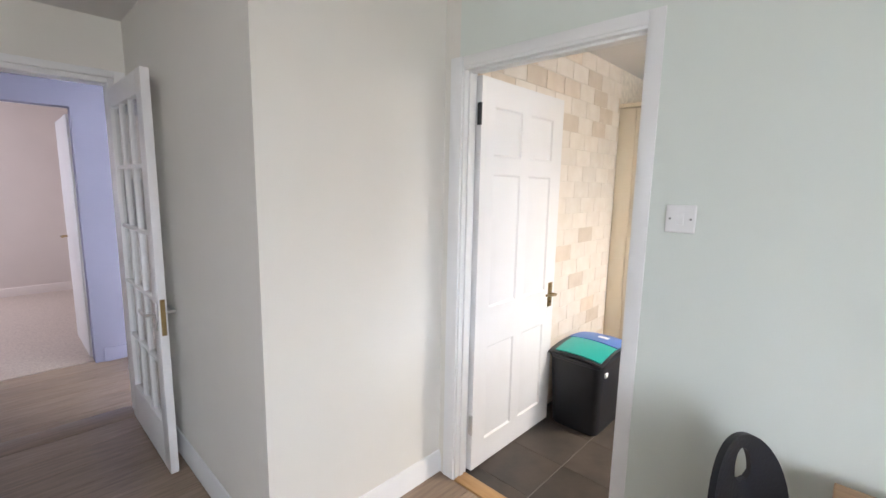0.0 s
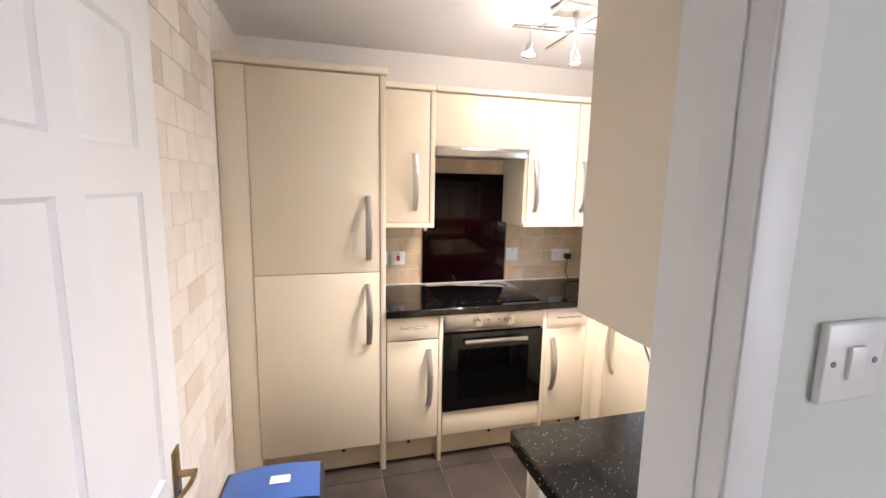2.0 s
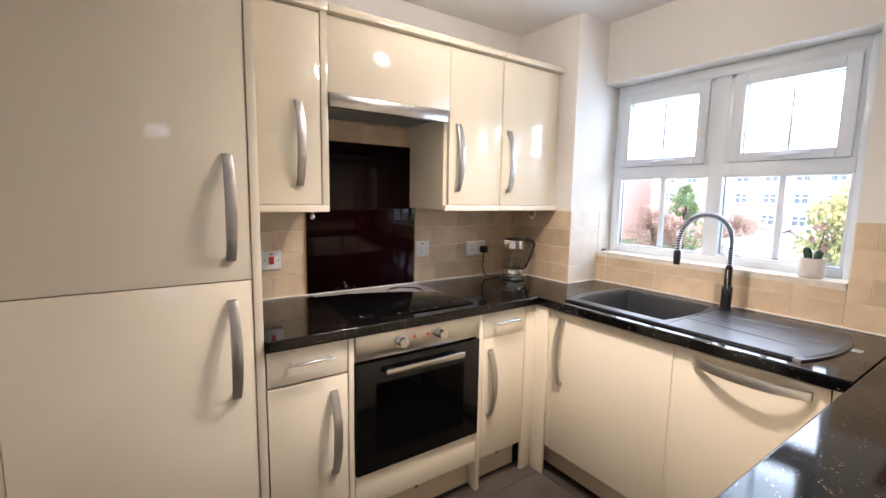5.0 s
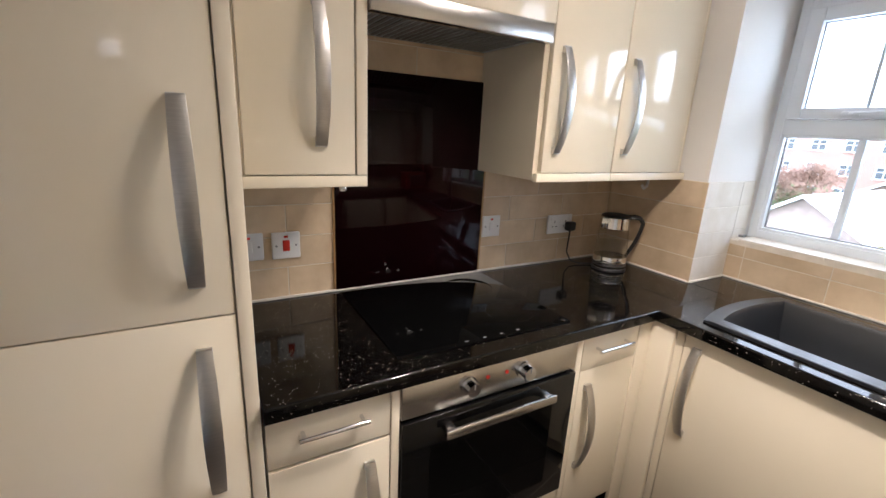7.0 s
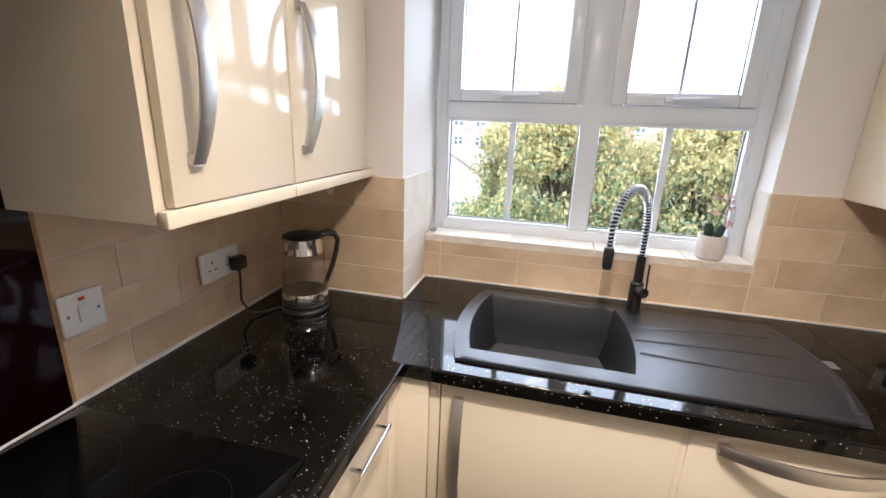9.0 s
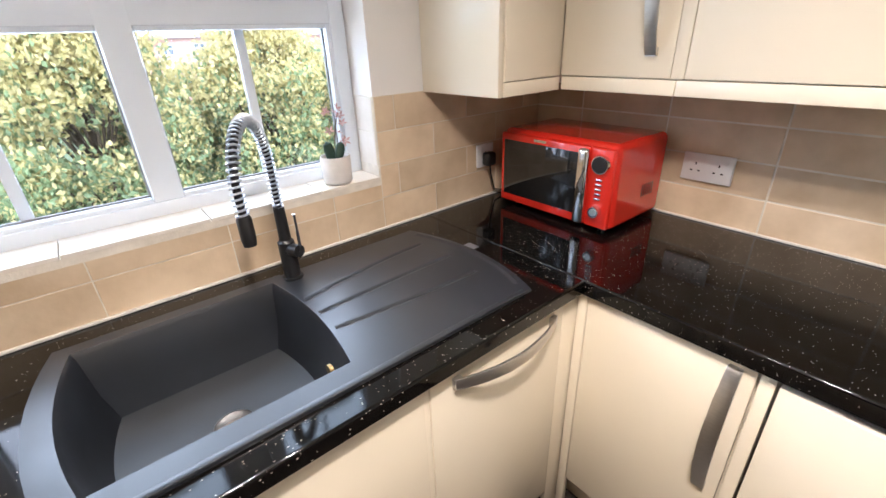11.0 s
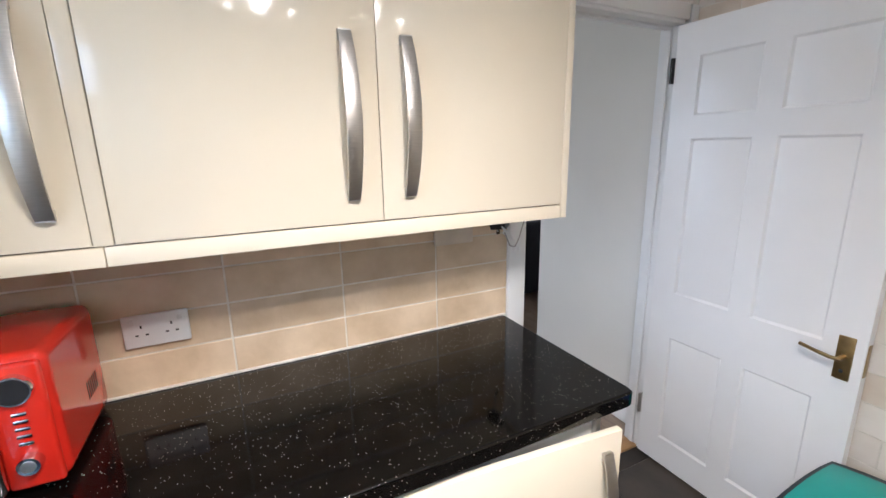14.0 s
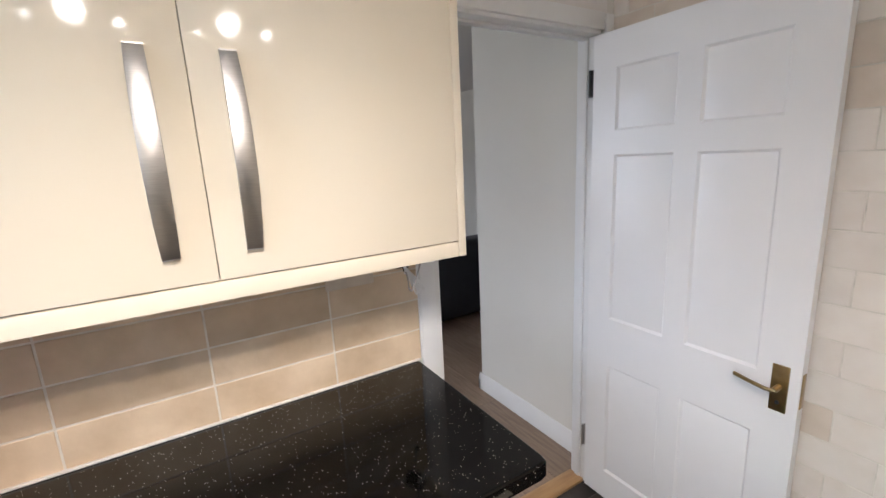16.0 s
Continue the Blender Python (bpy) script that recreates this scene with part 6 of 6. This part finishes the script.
def facade_house(name, x, y0, y1, z1, nwin, floors, label, depth=9.0):
    """Brick block whose front looks towards -x."""
    h = thing(name, (x, (y0 + y1) / 2, GZ0), label, "building")
    part("wall", bx(x, x + depth, y0, y1, GZ0, z1), "redbrick", h)
    rf = bmesh.new()
    pts = [(x - 0.4, y0 - 0.3, z1), (x - 0.4, y1 + 0.3, z1), (x + depth + 0.4, y1 + 0.3, z1), (x + depth + 0.4, y0 - 0.3, z1)]
    rid = [(x + depth / 2, y0 + 0.5, z1 + 0.4), (x + depth / 2, y1 - 0.5, z1 + 0.4)]
    a = [rf.verts.new(p) for p in pts]
    r = [rf.verts.new(p) for p in rid]
    rf.faces.new((a[0], a[1], r[1], r[0])), rf.faces.new((a[2], a[3], r[0], r[1])), rf.faces.new((a[1], a[2], r[1])), rf.faces.new((a[3], a[0], r[0])), rf.faces.new(a[::-1])
    part("roof", rf, "roof", h)
    fh = (z1 - GZ0) / floors
    for f in range(floors):
        for k in range(nwin):
            yc = y0 + (y1 - y0) * (k + 0.5) / nwin
            zc = GZ0 + fh * (f + 0.52)
            w = part("window", join(bx(x - 0.06, x + 0.02, yc - 0.75, yc - 0.62, zc - 0.6, zc + 0.6), bx(x - 0.06, x + 0.02, yc + 0.62, yc + 0.75, zc - 0.6, zc + 0.6), bx(x - 0.06, x + 0.02, yc - 0.62, yc + 0.62, zc + 0.48, zc + 0.6),
                                    bx(x - 0.12, x + 0.02, yc - 0.8, yc + 0.8, zc - 0.72, zc - 0.58), bx(x - 0.05, x + 0.02, yc - 0.06, yc + 0.06, zc - 0.6, zc + 0.48), bx(x - 0.05, x + 0.02, yc - 0.62, yc + 0.62, zc + 0.02, zc + 0.1)), "upvc", h)
            part("pane", bx(x - 0.03, x + 0.01, yc - 0.62, yc + 0.62, zc - 0.58, zc + 0.48), "farpane", w)
    part("string_course", bx(x - 0.05, x + 0.01, y0, y1, GZ0 + fh * (floors - 1) - 0.05, GZ0 + fh * (floors - 1) + 0.18), "paleroof", h)
    return h


facade_house("apartment_block", 64, 8, 35, 5.6, 9, 4, "four-storey red brick apartment block with white windows")
facade_house("apartment_block", 60, 39, 66, 5.4, 9, 4, "long red brick apartment block with white windows")
facade_house("apartment_block", 70, -40, 4, 3.0, 12, 3, "distant red brick houses behind the tree")


def shed(name, x0, x1, yc, half, eave, ridge, label):
    """Outbuilding with a sheeted gable roof, its ridge running away along x."""
    h = thing(name, ((x0 + x1) / 2, yc, GZ0), label, "outbuilding")
    wall = bmesh.new()
    ends = []
    for x in (x0, x1):
        ends.append([wall.verts.new((x, y, z)) for y, z in ((yc - half, GZ0), (yc + half, GZ0), (yc + half, eave), (yc, ridge - 0.06), (yc - half, eave))])
    wall.faces.new(ends[0]), wall.faces.new(ends[1][::-1])
    for k in range(5):
        wall.faces.new((ends[0][k], ends[0][(k + 1) % 5], ends[1][(k + 1) % 5], ends[1][k]))
    bmesh.ops.recalc_face_normals(wall, faces=wall.faces[:])
    part("wall", wall, "hazedbrick", h)
    over = 0.25
    drop = (ridge - eave) * (half + over) / half
    for sgn in (-1, 1):
        n = int((x1 - x0 + 0.6) / 0.14)
        b = bmesh.new()
        top, low = [], []
        for k in range(n + 1):
            x = x0 - 0.3 + 0.14 * k
            w = 0.018 * (k % 2)
            top.append(b.verts.new((x, yc, ridge + w)))
            low.append(b.verts.new((x, yc + sgn * (half + over), ridge - drop + w)))
        for k in range(n):
            b.faces.new((top[k], top[k + 1], low[k + 1], low[k]))
        bmesh.ops.recalc_face_normals(b, faces=b.faces[:])
        bmesh.ops.solidify(b, geom=b.faces[:], thickness=0.03)
        rf = part("roof", b, "paleroof", h, "pale corrugated roof sheet")
        part("verge_board", tube([(x0 - 0.31, yc, ridge), (x0 - 0.31, yc + sgn * (half + over), ridge - drop)], 0.06, 4), "upvc", rf, "white verge board")
    return h


shed("outbuilding", 17.6, 22.5, 7.1, 2.0, -1.05, 0.22, "brick outbuilding with a pale corrugated gable roof")
shed("outbuilding", 25.0, 31.0, 7.6, 2.2, -0.9, 0.35, "further outbuilding with a pale corrugated roof")
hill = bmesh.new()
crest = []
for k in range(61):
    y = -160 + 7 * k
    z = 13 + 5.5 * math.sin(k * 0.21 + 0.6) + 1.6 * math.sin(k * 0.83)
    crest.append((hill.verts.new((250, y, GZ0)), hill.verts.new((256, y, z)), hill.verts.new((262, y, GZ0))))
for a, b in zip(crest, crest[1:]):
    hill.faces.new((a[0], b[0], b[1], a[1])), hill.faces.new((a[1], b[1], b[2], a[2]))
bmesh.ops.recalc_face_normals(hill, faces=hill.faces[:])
# ridge whose pale colour stands in for distance haze
solid("backdrop", hill, "hill", "wooded hills on the skyline, distance haze put into their colour", "hills")


def tree(name, x, y, base, top, spread, mats, label, seed, leaves=5200, leaf=0.13, low=0.24, clumps=34):
    rr = random.Random(seed)
    t = thing(name, (x, y, base), label, "tree")
    hgt = top - base
    limbs = [tube([(x, y, base), (x + 0.1, y - 0.05, base + hgt * 0.25), (x, y, base + hgt * 0.5), (x - 0.1, y + 0.1, base + hgt * 0.6)], 0.09, 8)]
    centres = []
    for k in range(clumps):
        a, u = rr.uniform(0, 6.28), rr.random()
        z = base + hgt * (low + (0.92 - low) * u)
        rad = spread * (0.35 + 0.65 * rr.random()) * math.sqrt(max(0.06, 1 - (2 * (u - 0.42)) ** 2 * 0.85))
        p = Vector((x + rad * math.cos(a), y + rad * math.sin(a), z))
        centres.append((p, spread * rr.uniform(0.20, 0.38)))
        st = Vector((x, y, base + hgt * (0.15 + 0.5 * u)))
        limbs.append(tube([st, st.lerp(p, 0.5) + Vector((0, 0, 0.15)), p], 0.022, 5))
    part("trunk", join(*limbs), "bark", t)
    lists = [([], []) for _ in mats]
    for k in range(leaves):
        c, r = rr.choice(centres)
        d = Vector((rr.gauss(0, 1), rr.gauss(0, 1), rr.gauss(0, 0.8))).normalized() * r * rr.random() ** 0.45
        p = c + d
        w = (p.z - base) / hgt + rr.uniform(-0.25, 0.25)
        idx = min(len(mats) - 1, max(0, int(w * len(mats))))
        vs, fs = lists[idx]
        e = Euler((rr.uniform(0, 6.3), rr.uniform(0, 6.3), rr.uniform(0, 6.3))).to_matrix()
        s = leaf * rr.uniform(0.6, 1.3)
        n0 = len(vs)
        for q in ((-0.5, 0, 0), (0, -0.3, 0.06), (0.5, 0, 0), (0, 0.3, 0.06)):
            vs.append(tuple(p + e @ (Vector(q) * s)))
        fs.append((n0, n0 + 1, n0 + 2, n0 + 3))
    for (vs, fs), mat in zip(lists, mats):
        me = bpy.data.meshes.new("crown")
        me.from_pydata([tuple(Vector(v) - Vector((x, y, base))) for v in vs], [], fs)
        me.materials.append(M[mat])
        ob = new("crown", me)
        ob.parent = t
        tagged(ob, kind="stuff")
    return t


tree("tree", 13.2, 2.25, GZ0, 2.6, 1.85, ("leafgreen", "leafgreen", "leafgreen", "leafgreen", "leafyellow", "leafyellow"), "broad autumn tree with yellowing green leaves", 3, 56000, 0.10, 0.42, 90)
tree("tree", 13.6, -0.85, GZ0, 2.45, 1.95, ("leafgreen", "leafgreen", "leafgreen", "leafgreen", "leafyellow", "leafyellow"), "autumn tree with green and yellow leaves", 8, 56000, 0.10, 0.42, 90)
tree("tree", 46, 22.3, GZ0, 3.3, 1.5, ("leafgreen", "leafgreen"), "narrow far tree with dark green leaves", 5, 7000, 0.2, 0.15, 60)
tree("tree", 40, 22.0, GZ0, 1.1, 2.4, ("leafrust", "leafrust"), "far tree with rust-coloured autumn leaves", 6, 7000, 0.22)
tree("tree", 42, 16.5, GZ0, 0.3, 2.8, ("leafgreen", "leafrust"), "rust-leaved tree by the gardens", 7, 7000, 0.22)


# ---- wall tiles, floor tiles and planks ----
def shared_box(name, sx, sy, sz, mat, bev=0.0009):
    me = bpy.data.meshes.new(name)
    b = bx(-sx / 2, sx / 2, -sy / 2, sy / 2, -sz / 2, sz / 2, bev, 1)
    b.to_mesh(me)
    b.free()
    me.materials.append(M[mat])
    return me


MESHES = {}


def piece(name, sx, sy, sz, mat, at, parent, bev=0.0009):
    key = (name, round(sx, 3), round(sy, 3), round(sz, 3), mat)
    if key not in MESHES:
        MESHES[key] = shared_box(name, sx, sy, sz, mat, bev)
    ob = new(name, MESHES[key])
    ob.parent = parent
    ob.location = Vector(at) - ORIGIN[parent.name]
    return ob


def tile_field(parent, axis, plane, u0, u1, z0, z1, tw, th, mat, t=0.0022, stagger=0.0, joint=0.003, start=0.0, pick=None, towards=1):
    """Tiles on a wall: axis 'x' runs along x on the plane y, axis 'y' along y on the plane x; towards gives the side they stand out to."""
    r, z = 0, z0
    while z < z1 - 0.012:
        zb = min(z + th, z1)
        u = u0 - ((start + stagger * (r % 2)) % tw)
        while u < u1 - 0.006:
            a, b = max(u, u0), min(u + tw, u1)
            if b - a > 0.012:
                m = pick(r, u) if pick else mat
                c = plane + towards * t / 2
                if axis == "x":
                    piece("tile", b - a - joint, t, zb - z - joint, m, ((a + b) / 2, c, (z + zb) / 2), parent)
                else:
                    piece("tile", t, b - a - joint, zb - z - joint, m, (c, (a + b) / 2, (z + zb) / 2), parent)
            u += tw
        z += th
        r += 1


TZ, TH = 0.913, 0.1035
backs = (("tile_backing_north", bx(3.326, 5.0, N - 0.0025, N, WT1, 1.80)), ("tile_backing_south", bx(3.49, EA, S, S + 0.0025, WT1, 1.332)),
         ("tile_backing_east", join(bx(EA - 0.0025, EA, S, WY0, WT1, 1.327), bx(EA - 0.0025, EA, WY0, WY1, WT1, 1.062))),
         ("tile_backing_boxing", join(bx(4.9975, 5.0, WY1, N, WT1, 1.327), bx(5.0, 5.36, WY1 - 0.0025, WY1, WT1, 1.327), bx(EA, 5.36, WY0, WY0 + 0.0025, 1.085, 1.327))),
         ("tile_backing_sill", bx(EA - 0.006, 5.366, WY0 + 0.003, WY1 - 0.003, 1.060, 1.079)))
tb_ = {}
for nm, b in backs:
    tb_[nm] = solid(nm, b, "grout", "cream grout between wall tiles", "wall tiles")
tile_field(tb_["tile_backing_north"], "x", N - 0.0025, 3.328, 5.0, TZ, 1.80, 0.30, TH, "tile", stagger=0.15, start=0.14, towards=-1)
tile_field(tb_["tile_backing_south"], "x", S + 0.0025, 3.49, EA, TZ, 1.327, 0.317, TH, "tile", joint=0.005, start=0.028, towards=1)
tile_field(tb_["tile_backing_east"], "y", EA - 0.0025, S, WY0, TZ, 1.327, 0.30, TH, "tile", stagger=0.15, start=0.05, towards=-1)
tile_field(tb_["tile_backing_east"], "y", EA - 0.0025, WY0, WY1, TZ, 1.062, 0.30, 0.098, "tile", start=0.13, stagger=0.0, towards=-1)
tile_field(tb_["tile_backing_boxing"], "y", 4.9975, WY1 - 0.008, N, TZ, 1.327, 0.46, TH, "tile", start=0.0, towards=-1)
tile_field(tb_["tile_backing_boxing"], "x", WY1 - 0.0025, 5.0, 5.362, TZ, 1.327, 0.257, TH, "whitetile", towards=-1)
tile_field(tb_["tile_backing_boxing"], "x", WY0 + 0.0025, EA + 0.002, 5.362, 1.12, 1.327, 0.30, TH, "whitetile", towards=1)
y = WY0 + 0.004
for w in (0.20, 0.30, 0.30, 0.30):
    b = min(y + w, WY1 - 0.004)
    piece("tile", 5.366 - EA + 0.008, b - y - 0.003, 0.009, "whitetile", ((5.366 + EA - 0.008) / 2, (y + b) / 2, 1.0835), tb_["tile_backing_sill"])
    y += w
solid("tile_trim_strip", bx(3.478, 3.492, S, S + 0.012, WT1, 1.33, 0.003), "whiteplastic", "white plastic trim at the tile edge", "trim")

# travertine brick courses on the west wall
WB = bpy.data.objects["wall_west"]
rb_ = random.Random(12)
def brick_pick(r, u):
    return "darkbrick" if rb_.random() < (0.35 if r > 16 else 0.13) else "brick"


tile_field(WB, "y", W, S + 0.002, 2.69, 0.035, CEIL - 0.004, 0.212, 0.1068, "brick", t=0.003, stagger=0.106, start=0.04, pick=brick_pick, towards=1, joint=0.004)

# slate floor tiles
FB = bpy.data.objects["floor_kitchen_bed"]
xs = [4.292 + 0.3315 * k for k in range(-6, 4)]
ys = [1.626 + 0.3315 * k for k in range(-3, 6)]
for x in xs:
    for y in ys:
        a, b, c, d = max(x, W), min(x + 0.3315, EA), max(y, 0.875), min(y + 0.3315, N)
        if b - a > 0.02 and d - c > 0.02:
            piece("tile", b - a - 0.004, d - c - 0.004, 0.008, "floortile", ((a + b) / 2, (c + d) / 2, -0.004), FB, 0.0012)

# laminate planks
rp_ = random.Random(7)
x = 0.79
while x < 6.4:
    y = -3.4 - rp_.random() * 0.9
    while y < 0.79:
        a, b = max(y, -3.44), min(y + 1.285, 0.795)
        if b - a > 0.03:
            piece("plank", 0.1925, b - a - 0.0015, 0.008, "oak", (x + 0.097, (a + b) / 2, -0.004), FLOOR, 0.001)
        y += 1.285
    x += 0.194
x = -0.44
while x < 0.70:
    piece("plank", 0.1925, 3.7, 0.008, "oak", (x + 0.097, -1.05, -0.004), FLOOR, 0.001)
    x += 0.194
